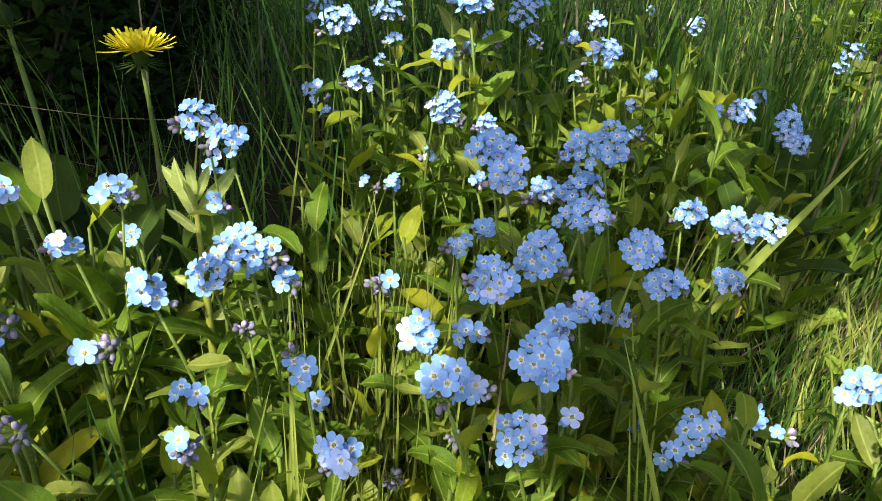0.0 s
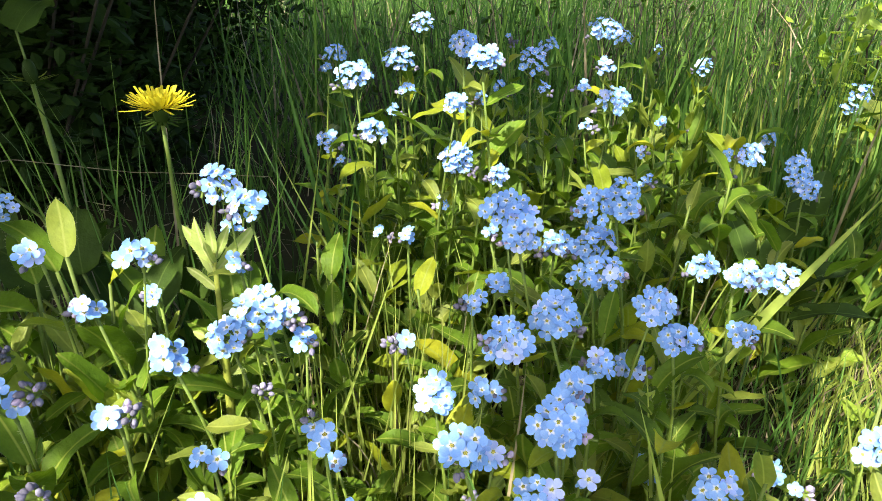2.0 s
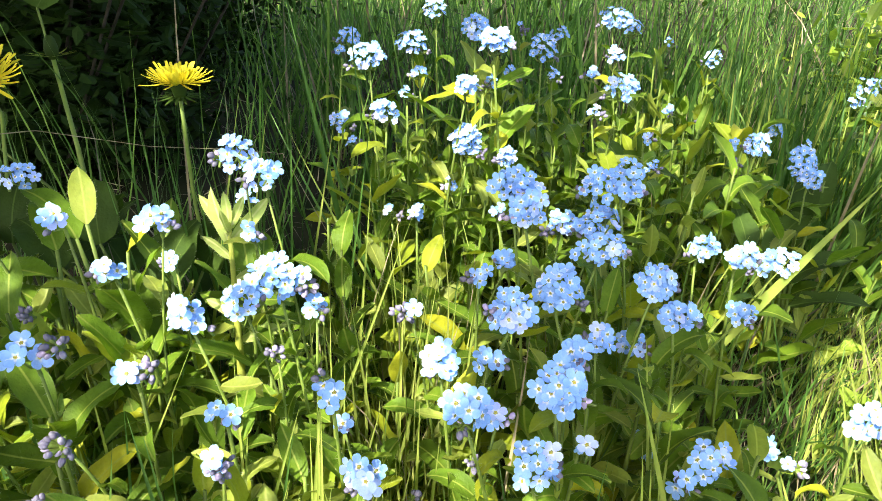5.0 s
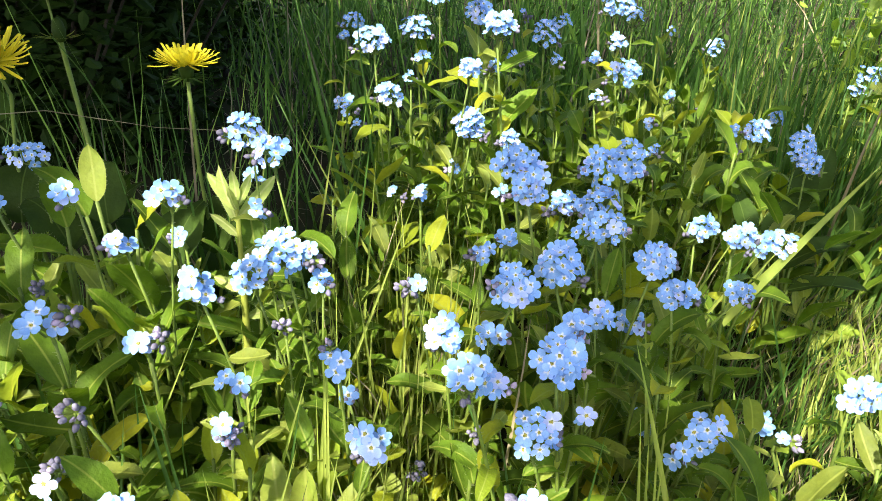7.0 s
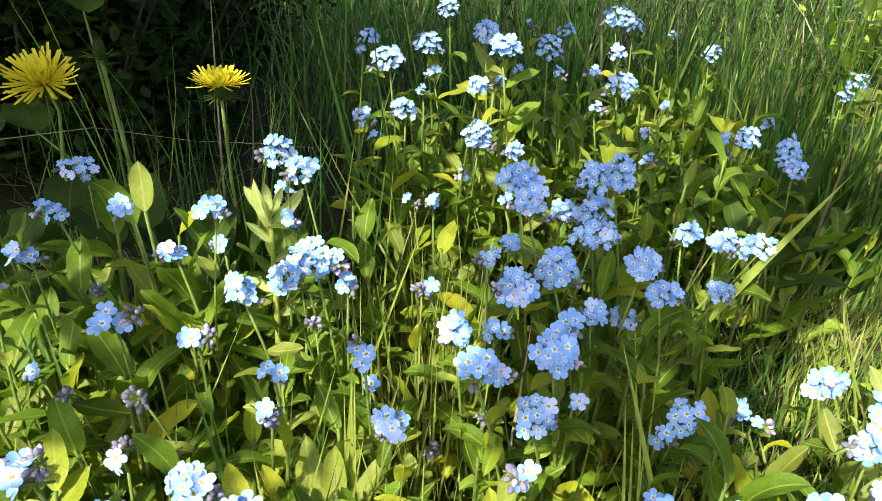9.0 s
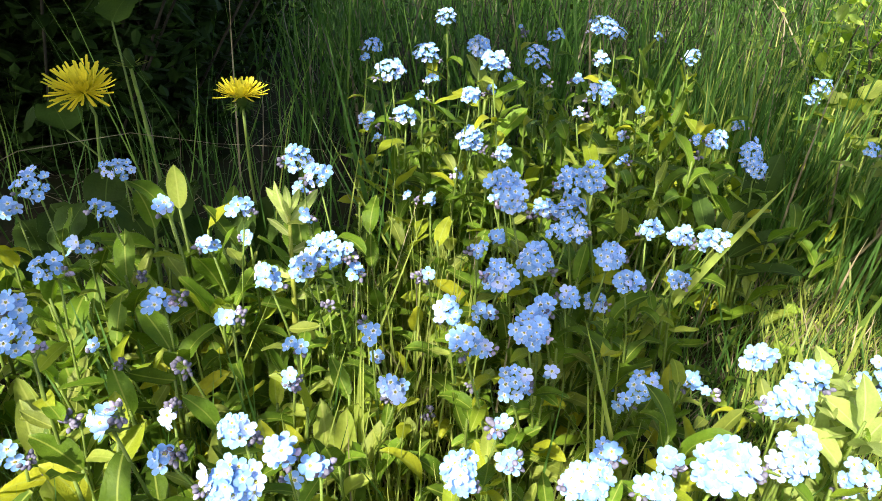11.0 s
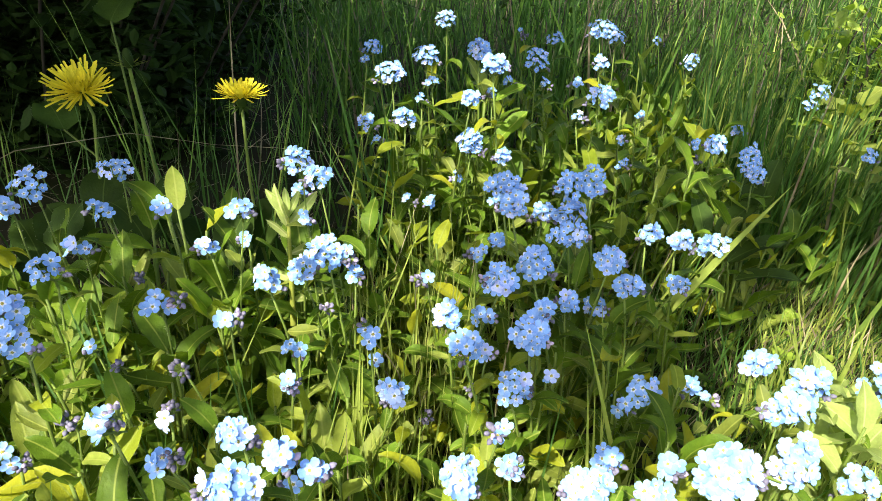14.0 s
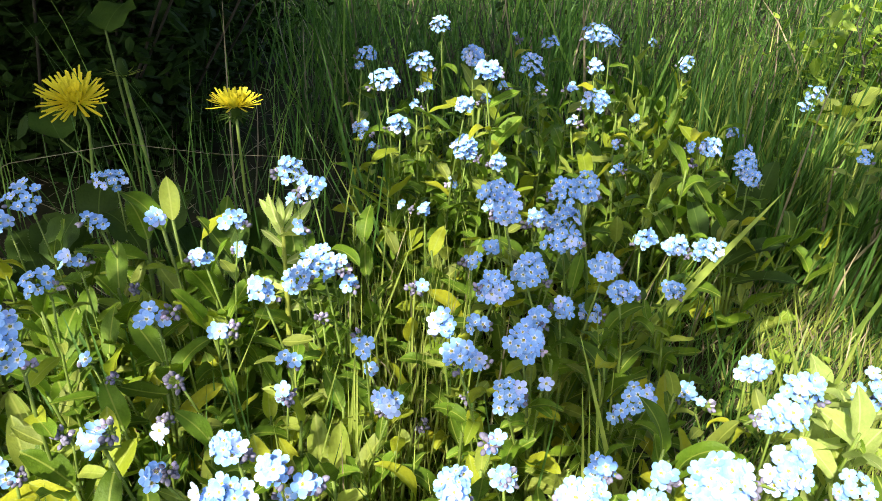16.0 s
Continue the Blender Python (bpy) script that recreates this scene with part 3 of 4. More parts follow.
r = random.Random(31)
placed = []
while len(placed) < 150:
    x, y = r.uniform(-0.36, 0.30), r.uniform(0.05, 0.66)
    if x > 0.16 and y > 0.22 or x > 0.20 + 0.15 * y and y < 0.3 and r.random() < 0.7:
        continue
    if -0.10 < x < -0.025 and 0.27 < y < 0.40 and r.random() < 0.7:
        continue
    if x < -0.14 and y > 0.36 or x < -0.02 - y * 0.1 and y > 0.46:
        continue
    if all((x - a) ** 2 + (y - b) ** 2 > 0.022 ** 2 for a, b in placed):
        placed.append((x, y))
        tuft(x, y, r.uniform(0.045, 0.120) + (0.005 if y < 0.27 else 0.02 if y < 0.4 else 0.05), r.randint(7, 10), r.uniform(0.95, 1.25), 0.34 if x > -0.1 and y < 0.34 else 0.22)

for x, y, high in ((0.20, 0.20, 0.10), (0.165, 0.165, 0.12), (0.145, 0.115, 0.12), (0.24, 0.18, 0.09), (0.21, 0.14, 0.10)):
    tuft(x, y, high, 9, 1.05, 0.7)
edge = 0
while edge < 26:
    x, y = r.uniform(-0.46, -0.27), r.uniform(0.06, 0.32)
    if all((x - a) ** 2 + (y - b) ** 2 > 0.02 ** 2 for a, b in placed):
        placed.append((x, y))
        edge += 1
        tuft(x, y, r.uniform(0.07, 0.14), r.randint(7, 9), r.uniform(1.05, 1.3), 0.25)
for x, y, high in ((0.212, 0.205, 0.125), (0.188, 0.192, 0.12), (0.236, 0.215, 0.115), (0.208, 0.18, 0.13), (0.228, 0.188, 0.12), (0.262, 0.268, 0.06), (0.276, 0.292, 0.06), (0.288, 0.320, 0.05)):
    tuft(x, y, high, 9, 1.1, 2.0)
for x, y, high in ((0.20, 0.70, 0.19), (0.175, 0.62, 0.17), (0.19, 0.66, 0.16), (0.215, 0.74, 0.20)):
    tuft(x, y, high, 11, 1.0, 0.9)
back = 0
while back < 72:
    x, y = r.uniform(-0.07, 0.28), r.uniform(0.42, 0.74)
    if all((x - a) ** 2 + (y - b) ** 2 > 0.022 ** 2 for a, b in placed):
        placed.append((x, y))
        back += 1
        tuft(x, y, r.uniform(0.10, 0.19), r.randint(8, 10), r.uniform(0.95, 1.25), 0.16)
side = 0
while side < 24:
    x, y = r.uniform(-0.31, -0.12), r.uniform(0.235, 0.36)
    if all((x - a) ** 2 + (y - b) ** 2 > 0.017 ** 2 for a, b in placed):
        placed.append((x, y))
        side += 1
        tuft(x, y, r.uniform(0.10, 0.155), r.randint(7, 9), r.uniform(1.0, 1.25), 0.15)
more = 0
while more < 60:
    x, y = r.uniform(-0.36, 0.12), r.uniform(0.05, 0.34)
    if all((x - a) ** 2 + (y - b) ** 2 > 0.016 ** 2 for a, b in placed):
        placed.append((x, y))
        more += 1
        tuft(x, y, r.uniform(0.05, 0.13), r.randint(7, 9), r.uniform(0.9, 1.1), 0.2)

# ---- dandelions ----


def dandelion(x, y, z, bx, by, wide, facing, label, open_=1.0):
    r = random.Random(int(x * 9973) + 5)
    d = new("dandelion")
    d.location = (bx, by, rise(bx, by))
    tagged(d, label, "flower", "dandelions")
    top = Vector((x - bx, y - by, z - d.location.z))
    nrm = Vector(facing).normalized()
    s = Shape()
    pts = [Vector((0, 0, -0.01)).lerp(top - nrm * 0.010, i / 8) + Vector((-0.012, 0, 0)) * math.sin(math.pi * i / 8) for i in range(9)]
    pts[-2] = pts[-1] - nrm * 0.02
    s.tube(pts, [0.0014] * 5 + [0.0012] * 4, 8)
    part("stem", s.make("stem", [STEM]), d)
    s = Shape()
    m = frame_z(nrm)
    s.tube([top - nrm * 0.011, top - nrm * 0.009, top - nrm * 0.004, top], [0.0015, 0.0034, 0.0046, 0.0050], 12)
    for k in range(14):
        w = 2 * math.pi * k / 14
        e = m.to_3x3() @ Vector((math.cos(w), math.sin(w), 0))
        q = Shape()
        q.blade(top - nrm * 0.008 + e * 0.0045, e * 1.2 - nrm * 0.2, nrm.cross(e), 0.011, 0.0022, r.uniform(-0.5, 0.5), 4)
        part("bract", q.make("bract", [SHADE_GREEN]), d)
    cup = part("flower_head", s.make("flower_head", [SHADE_GREEN]), d)
    rays = []
    for v in range(4):
        t = Shape()
        for q in range(6):
            f = q / 5
            w = 0.5 * (0.55 + 0.45 * min(f * 2.2, 1.0))
            a = (0.02 + 0.12 * v) * f
            t.v += [(-w, f * math.cos(a), f * math.sin(a) + 0.02), (0, f * math.cos(a), f * math.sin(a)), (w, f * math.cos(a), f * math.sin(a) + 0.02)]
        end = Vector((0, math.cos(0.02 + 0.12 * v), math.sin(0.02 + 0.12 * v)))
        t.v += [end * 1.05 + Vector((x, 0, 0.01)) for x in (-0.36, 0.0, 0.36)]
        for q in range(5):
            t.f += [(q * 3, q * 3 + 1, q * 3 + 4, q * 3 + 3), (q * 3 + 1, q * 3 + 2, q * 3 + 5, q * 3 + 4)]
        t.f += [(15, 16, 18), (16, 19, 18), (16, 17, 20), (16, 20, 19)]
        t.s += [0] * 14
        rays.append(t.make("petal", [YELLOW]))
    count = int(3300 * wide)
    for k in range(count):
        q = (k + 0.5) / count
        w = k * 2.39996 + r.uniform(-0.1, 0.1)
        lift = 1.35 * (1 - q) ** 1.6 + 0.02 + r.uniform(-0.10, 0.16)
        ln = (0.28 + 0.72 * q ** 0.8) * (wide / 2 - 0.005) * r.uniform(0.86, 1.06)
        e = Vector((math.cos(w), math.sin(w), 0))
        loc = Matrix.Translation(top) @ m @ Matrix.Translation(e * (0.0058 * q ** 0.5)) @ Matrix.Rotation(w - math.pi / 2, 4, "Z") @ Matrix.Rotation(lift, 4, "X") @ Matrix.Diagonal((0.0017 * (wide / 0.042) ** 0.4, ln, ln, 1))
        part("petal", r.choice(rays), cup, loc)


dandelion(-0.171, 0.389, 0.236, -0.138, 0.385, 0.042, (0.05, -0.12, 1.0), "yellow dandelion in full flower on a pale green stalk")
dandelion(-0.303, 0.407, 0.232, -0.268, 0.392, 0.056, (0.10, -0.52, 0.85), "wide-open yellow dandelion turned to the light")


# ---- grass ----


def meadow(name, label, n, place, height, width, material, seed, lean=0.25, bend=(0.2, 1.3), wind=(0.0, 0.0), straw=0.0, seg=4):
    """A stand of grass blades, one object; place(r) gives a spot, or nothing."""
    r = random.Random(seed)
    s = Shape()
    done = 0
    while done < n:
        spot = place(r)
        if spot is None:
            continue
        done += 1
        x, y = spot
        a = r.uniform(0, 6.283)
        up = Vector((r.gauss(wind[0], lean), r.gauss(wind[1], lean), 1.0))
        s.blade((x, y, rise(x, y) - 0.006), up, (math.cos(a), math.sin(a), 0), r.uniform(*height) * r.uniform(0.75, 1.0) * (0.85 + 0.6 * noise.noise(Vector((x * 3.5, y * 3.5, 5)))), r.uniform(*width), r.uniform(*bend), seg, 1 if r.random() < straw else 0)
    return tagged(new(name, s.make(name, [material, STRAW])), label, "grass", kind="stuff")


def field(r):
    y = 0.55 + 3.6 * r.random() ** 1.5
    x = r.uniform(-0.75 * y - 0.25, 0.85 * y + 0.25)
    if -0.12 < x < 0.30 and y < 0.78 or x < -0.1 and y < 0.75 or x < -0.28 * y or x < -0.03 and r.random() < 0.45:
        return None
    if noise.noise(Vector((x * 6, y * 6, 2))) + 0.5 * noise.noise(Vector((x * 15, y * 15, 6))) < r.uniform(-0.25, 0.35):
        return None
    return x, y


def left_back(r):
    return (r.uniform(-0.70, -0.02), r.uniform(0.42, 0.95))


def right_tall(r):
    x, y = r.uniform(0.20, 0.75), r.uniform(0.44, 1.1)
    return (x, y) if x > 0.30 - 0.12 * (y - 0.44) and (x > 0.36 or y > 0.56) else None


def among(r):
    x, y = r.uniform(-0.36, 0.26), r.uniform(0.03, 0.62)
    return (x, y) if noise.noise(Vector((x * 9, y * 9, 1))) > -0.05 else None


def lawn(r):
    x, y = r.uniform(0.15, 0.75), r.uniform(0.02, 0.58)
    return (x, y) if x > 0.20 + 0.38 * (y - 0.30) and noise.noise(Vector((x * 14, y * 14, 9))) > -0.45 else None


def centre_clump(r):
    return (r.gauss(-0.035, 0.022), r.gauss(0.30, 0.035))


def front_clump(r):
    return (r.gauss(-0.040, 0.022), r.gauss(0.175, 0.026))


meadow("tall_grass", "tall green meadow grass behind the flowers", 9500, field, (0.10, 0.40), (0.0020, 0.0058), GRASS, 1, 0.26, (0.0, 1.1), (0.03, 0.0), 0.08, 5)
meadow("far_grass", "tall grass at the far side of the meadow", 5000, lambda r: (r.uniform(-7, 9), 4.0 + 8.0 * r.random()), (0.2, 0.42), (0.006, 0.014), GRASS, 12, 0.3, (0.1, 1.2), (0.1, 0.0), 0.06)
meadow("far_grass", "tall grass in the middle of the meadow", 7000, lambda r: (r.uniform(-1.7, 2.8), 1.3 + 3.4 * r.random()), (0.16, 0.36), (0.003, 0.007), GRASS, 13, 0.36, (0.1, 1.3), (0.1, 0.0), 0.06)
meadow("shaded_grass", "thin dark grass in the shade", 230, left_back, (0.16, 0.40), (0.0012, 0.0030), GRASS, 2, 0.22, (0.1, 1.0), (0.05, -0.05), 0.06)
meadow("leaning_grass", "bright green grass leaning over", 1150, right_tall, (0.18, 0.36), (0.0024, 0.0050), GRASS, 3, 0.13, (0.0, 0.4), (0.05, 0.0), 0.01, 5)
meadow("leaning_grass", "pale sunlit grass stalks leaning over", 330, right_tall, (0.20, 0.38), (0.0022, 0.0046), GRASS_SUNLIT, 15, 0.12, (0.0, 0.35), (0.05, 0.0), 0.0, 5)
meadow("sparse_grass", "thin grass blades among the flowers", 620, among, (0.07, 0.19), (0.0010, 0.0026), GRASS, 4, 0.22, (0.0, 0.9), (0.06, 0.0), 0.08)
meadow("lawn_grass", "short yellowish sunlit grass beside the flowers", 7500, lawn, (0.02, 0.062), (0.001, 0.0026), GRASS_SUNLIT, 5, 0.32, (0.1, 1.3), (0.1, 0.0), 0.08)
meadow("lawn_grass", "stray upright pale blades in the short grass", 260, lawn, (0.07, 0.13), (0.0014, 0.0030), GRASS_SUNLIT, 14, 0.25, (0.0, 0.7), (0.1, 0.0), 0.05)
meadow("grass_tuft", "clump of thin upright grass in the middle of the flowers", 105, centre_clump, (0.12, 0.24), (0.0012, 0.0026), GRASS_SUNLIT, 6, 0.16, (0.0, 0.6), (0.05, 0.0), 0.02)
meadow("grass_tuft", "clump of thin upright grass in front of the flowers", 30, front_clump, (0.12, 0.19), (0.0014, 0.0026), GRASS_SUNLIT, 8, 0.12, (0.0, 0.5), (0.0, 0.0), 0.0)
meadow("grass_tuft", "clump of short upright grass at the sunny edge of the flowers", 46, lambda r: (r.gauss(0.085, 0.035), r.gauss(0.155, 0.022)), (0.09, 0.15), (0.0016, 0.0030), GRASS_SUNLIT, 10, 0.22, (0.0, 0.5), (0.05, 0.0), 0.0)
meadow("sparse_grass", "green grass blades among the leaves", 70, lambda r: (r.uniform(-0.34, -0.13), r.uniform(0.09, 0.26)), (0.11, 0.18), (0.0020, 0.0034), GRASS, 11, 0.25, (0.0, 0.6), (-0.1, 0.0), 0.0)
meadow("sparse_grass", "fine thin grass between the leaves at the edge of the flowers", 340, lambda r: (r.uniform(-0.34, -0.10), r.uniform(0.06, 0.27)), (0.07, 0.15), (0.0009, 0.0022), GRASS, 16, 0.35, (0.0, 1.0), (0.0, 0.0), 0.03)
meadow("grass_tuft", "fine sunlit grass in front of the flowers", 230, lambda r: (r.uniform(-0.11, 0.04), r.uniform(0.10, 0.23)), (0.06, 0.14), (0.0008, 0.0019), GRASS_SUNLIT, 17, 0.30, (0.0, 0.8), (0.05, 0.0), 0.05)
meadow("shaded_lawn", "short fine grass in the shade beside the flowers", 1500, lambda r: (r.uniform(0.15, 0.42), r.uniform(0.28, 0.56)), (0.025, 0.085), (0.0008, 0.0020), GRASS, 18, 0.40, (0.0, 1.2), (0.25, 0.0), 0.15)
meadow("grass_tuft", "fine pale blades in the middle of the flowers", 150, lambda r: (r.gauss(-0.045, 0.035), r.gauss(0.28, 0.07)), (0.08, 0.20), (0.0008, 0.0019), GRASS_SUNLIT, 19, 0.22, (0.0, 0.7), (0.05, 0.0), 0.25)
meadow("thatch", "dry straw and dead stalks lying on the soil", 2600, lambda r: (r.uniform(-0.7, 0.9), r.uniform(0.0, 1.4)), (0.03, 0.09), (0.0008, 0.002), STRAW, 9, 2.2, (0.0, 1.0), (0.0, 0.0), 1.0, 3)

# ---- single plants that stand out ----


def stand(x, y, label, category, name, leaves, thick=0.0014, height=None):
    """A plant whose leaves are placed one by one: foot of the leaf, azimuth, elevation, size and mesh; each hangs on its own stalk."""
    r = random.Random(int(abs(x) * 9001 + y * 7001))
    ob = tagged(new(name), label, category)
    ob.location = (x, y, rise(x, y))
    base = ob.location.copy()
    for lx, ly, lz, az, el, size, me in leaves:
        p = Vector((lx, ly, lz)) - base
        s = Shape()
        s.tube([Vector((r.uniform(-0.006, 0.006), r.uniform(-0.006, 0.006), -0.01)), Vector((p.x * 0.4, p.y * 0.4, p.z * 0.6)), p], [thick * 1.3, thick, thick * 0.7], 5)
        part("stalk", s.make("stalk", [STEM]), ob)
        part("leaf", me, ob, Matrix.Translation(p) @ Matrix.Rotation(az, 4, "Z") @ Matrix.Rotation(el, 4, "X") @ Matrix.Scale(size, 4))
    return ob


def thick_shoot():
    """A stout pale stalk, hairy, with a whorl of bright leaves at its top."""
    r = random.Random(77)
    ob = tagged(new("leafy_shoot"), "stout pale yellow-green hairy stalk with bright leaves", "plant")
    ob.location = (-0.122, 0.283, rise(-0.122, 0.283))
    me, pts = stem_mesh(Vector((0.006, 0.010, 0.188)), Vector((0.0, 0.002, 0)), 0.0036, r, 0.85, STALK_PALE)
    part("stem", me, ob)
    slim = [leaf_mesh("leaf", L, W, 0.45, c, 0.95, LEAF_SUN_TINTED, 80 + k) for k, (L, W, c) in enumerate(((0.026, 0.0068, 0.3), (0.029, 0.0074, -0.3), (0.023, 0.0062, 0.5)))]
    for i, (t, lean, az, el, size) in enumerate(((0.97, -0.62, 0.3, 1.25, 0.95), (0.94, -0.40, -0.2, 1.35, 1.05), (0.99, -0.05, 0.1, 1.40, 0.80), (0.98, 0.40, -0.2, 1.30, 0.75), (0.95, 0.82, 0.2, 1.25, 1.0), (0.90, -1.05, 0.0, 1.1, 0.9),
                                                 (0.97, 0.1, 2.9, 1.0, 0.7), (0.84, 1.15, -0.3, 1.1, 1.0), (0.74, -1.2, 0.4, 0.9, 1.0), (0.66, 1.2, -0.4, 0.8, 1.1), (0.5, -1.0, 2.9, 0.5, 1.0), (0.45, 0.9, -0.1, 0.6, 1.1))):
        k = min(int(t * 7), 6)
        part("leaf", slim[i % 3], ob, Matrix.Translation(pts[k].lerp(pts[k + 1], t * 7 - k)) @ Matrix.Rotation(lean, 4, "Y") @ Matrix.Rotation(az, 4, "Z") @ Matrix.Rotation(el, 4, "X") @ Matrix.Scale(size, 4))


thick_shoot()
stand(-0.196, 0.318, "forget-me-not shoot with one upright pale sunlit leaf", "plant", "leafy_shoot",
      [(-0.193, 0.302, 0.180, 0.25, 1.30, 1.0, leaf_mesh("leaf", 0.030, 0.0135, 0.25, 0.25, 0.95, LEAF_PALE, 51)), (-0.205, 0.31, 0.168, 1.2, 0.8, 1.1, LEAVES[0]), (-0.18, 0.312, 0.160, -1.0, 0.7, 1.0, LEAVES[2])])
stand(0.004, 0.492, "forget-me-not shoot with a long upright pale leaf", "plant", "leafy_shoot",
      [(0.013, 0.462, 0.222, 0.75, 0.95, 1.05, PALE_LEAVES[1]), (0.013, 0.462, 0.215, -0.7, 0.95, 0.95, PALE_LEAVES[0]), (-0.002, 0.47, 0.185, 1.8, 0.7, 1.2, LEAVES[3])])
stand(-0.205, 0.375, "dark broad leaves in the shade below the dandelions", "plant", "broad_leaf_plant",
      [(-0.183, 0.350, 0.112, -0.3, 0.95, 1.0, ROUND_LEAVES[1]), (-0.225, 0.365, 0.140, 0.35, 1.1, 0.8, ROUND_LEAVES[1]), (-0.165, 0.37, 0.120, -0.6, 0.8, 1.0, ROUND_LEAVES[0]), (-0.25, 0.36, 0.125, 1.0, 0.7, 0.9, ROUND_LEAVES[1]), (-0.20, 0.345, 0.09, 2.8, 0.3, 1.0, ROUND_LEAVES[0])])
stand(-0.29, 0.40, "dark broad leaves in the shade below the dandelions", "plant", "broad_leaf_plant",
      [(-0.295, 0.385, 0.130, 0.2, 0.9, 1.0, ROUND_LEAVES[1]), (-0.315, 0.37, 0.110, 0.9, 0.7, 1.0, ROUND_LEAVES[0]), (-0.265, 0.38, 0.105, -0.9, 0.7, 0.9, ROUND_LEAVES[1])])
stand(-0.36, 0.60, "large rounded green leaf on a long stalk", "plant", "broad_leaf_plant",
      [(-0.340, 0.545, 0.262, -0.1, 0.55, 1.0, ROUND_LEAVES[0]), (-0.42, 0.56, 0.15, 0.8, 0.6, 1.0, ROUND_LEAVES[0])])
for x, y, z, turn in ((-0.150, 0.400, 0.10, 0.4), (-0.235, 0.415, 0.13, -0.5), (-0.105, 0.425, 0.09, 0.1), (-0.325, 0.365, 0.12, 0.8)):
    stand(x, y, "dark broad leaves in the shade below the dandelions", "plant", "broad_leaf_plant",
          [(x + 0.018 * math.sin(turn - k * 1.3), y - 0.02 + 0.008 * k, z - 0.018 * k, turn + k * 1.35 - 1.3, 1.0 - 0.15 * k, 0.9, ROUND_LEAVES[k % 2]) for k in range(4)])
SOFT = leaf_mesh("leaf", 0.060, 0.021, 0.35, -0.6, 0.8, SHADE_GREEN, 71)
stand(0.255, 0.462, "broad soft green leaves beside the tall grass", "plant", "broad_leaf_plant",
      [(0.225, 0.445, 0.105, -0.9, 0.55, 1.0, SOFT), (0.255, 0.470, 0.115, -0.5, 0.9, 1.0, SOFT), (0.232, 0.43, 0.090, -1.3, 0.35, 1.1, SOFT), (0.228, 0.47, 0.12, 0.6, 0.8, 1.0, LEAVES[3]), (0.275, 0.49, 0.115, -0.6, 0.9, 1.0, SOFT), (0.24, 0.425, 0.075, -1.7, 0.2, 1.0, SOFT), (0.215, 0.45, 0.10, 0.2, 0.9, 0.9, SOFT)])
stand(0.405, 0.632, "clump of yellow-green sunlit leaves among the grass", "plant", "broad_leaf_plant",
      [(0.402 + 0.014 * math.cos(k * 2.4), 0.618 + 0.014 * math.sin(k * 2.4), 0.135 + 0.006 * k, k * 2.4 - 1.6, 0.25 + 0.06 * k, 0.85, ROUND_LEAVES[2]) for k in range(9)])
stand(0.395, 0.548, "clump of yellow-green sunlit leaves among the grass", "plant", "broad_leaf_plant",
      [(0.392 + 0.010 * math.cos(k * 2.4), 0.545 + 0.010 * math.sin(k * 2.4), 0.125 + 0.007 * k, k * 2.4 - 0.6, 0.35 + 0.06 * k, 0.6, ROUND_LEAVES[2]) for k in range(6)])
stand(-0.222, 0.305, "leafy forget-me-not shoot with broad green leaves", "plant", "leafy_shoot",
      [(-0.214, 0.299, 0.150, 1.45, 0.10, 1.25, BROAD_LEAVES[2]), (-0.216, 0.294, 0.128, 1.15, 0.40, 1.05, BROAD_LEAVES[0]), (-0.216, 0.308, 0.162, 0.75, 0.85, 1.0, BROAD_LEAVES[1]), (-0.205, 0.298, 0.140, -1.2, 0.30, 0.8, BROAD_LEAVES[3]), (-0.212, 0.290, 0.105, 2.0, 0.20, 1.0, BROAD_LEAVES[0])])
stand(-0.172, 0.205, "leafy forget-me-not shoot with broad green leaves", "plant", "leafy_shoot",
      [(-0.165, 0.198, 0.118, 1.5, 0.05, 0.95, BROAD_LEAVES[3]), (-0.168, 0.205, 0.135, 0.9, 0.60, 0.9, BROAD_LEAVES[0]), (-0.160, 0.200, 0.128, -0.6, 0.65, 0.9, BROAD_LEAVES[1]), (-0.178, 0.195, 0.100, 2.2, 0.25, 1.0, BROAD_LEAVES[0]), (-0.158, 0.190, 0.100, -1.7, 0.30, 0.8, PALE_LEAVES[1])])
stand(-0.190, 0.142, "forget-me-not shoot with broad sunlit leaves", "plant", "leafy_shoot",
      [(-0.192, 0.140, 0.105, 1.2, 0.35, 0.95, BROAD_LEAVES[0]), (-0.178, 0.136, 0.095, -0.35, 0.75, 0.95, BROAD_LEAVES[0]), (-0.200, 0.136, 0.100, 1.9, 0.25, 0.9, BROAD_LEAVES[1]), (-0.176, 0.150, 0.115, 0.3, 0.90, 0.8, BROAD_LEAVES[3])])
stand(-0.066, 0.190, "shoot with crumpled bright yellow-green leaves in the sun", "plant", "leafy_shoot",
      [(-0.076, 0.186, 0.070, 0.35, 1.15, 1.1, PALE_LEAVES[1]), (-0.066, 0.184, 0.072, -0.1, 1.25, 1.15, PALE_LEAVES[0]), (-0.056, 0.182, 0.072, -0.8, 0.9, 1.0, PALE_LEAVES[1]), (-0.070, 0.178, 0.066, 2.6, 0.5, 0.9, PALE_LEAVES[2]), (-0.084, 0.180, 0.070, 1.2, 0.7, 0.9, PALE_LEAVES[2])])
DEAD = mat("dead_leaf", (0.16, 0.125, 0.10), (0.09, 0.07, 0.055), rough=0.8, scale=60, vary=0.15, bump=0.9, gloss=0.2)
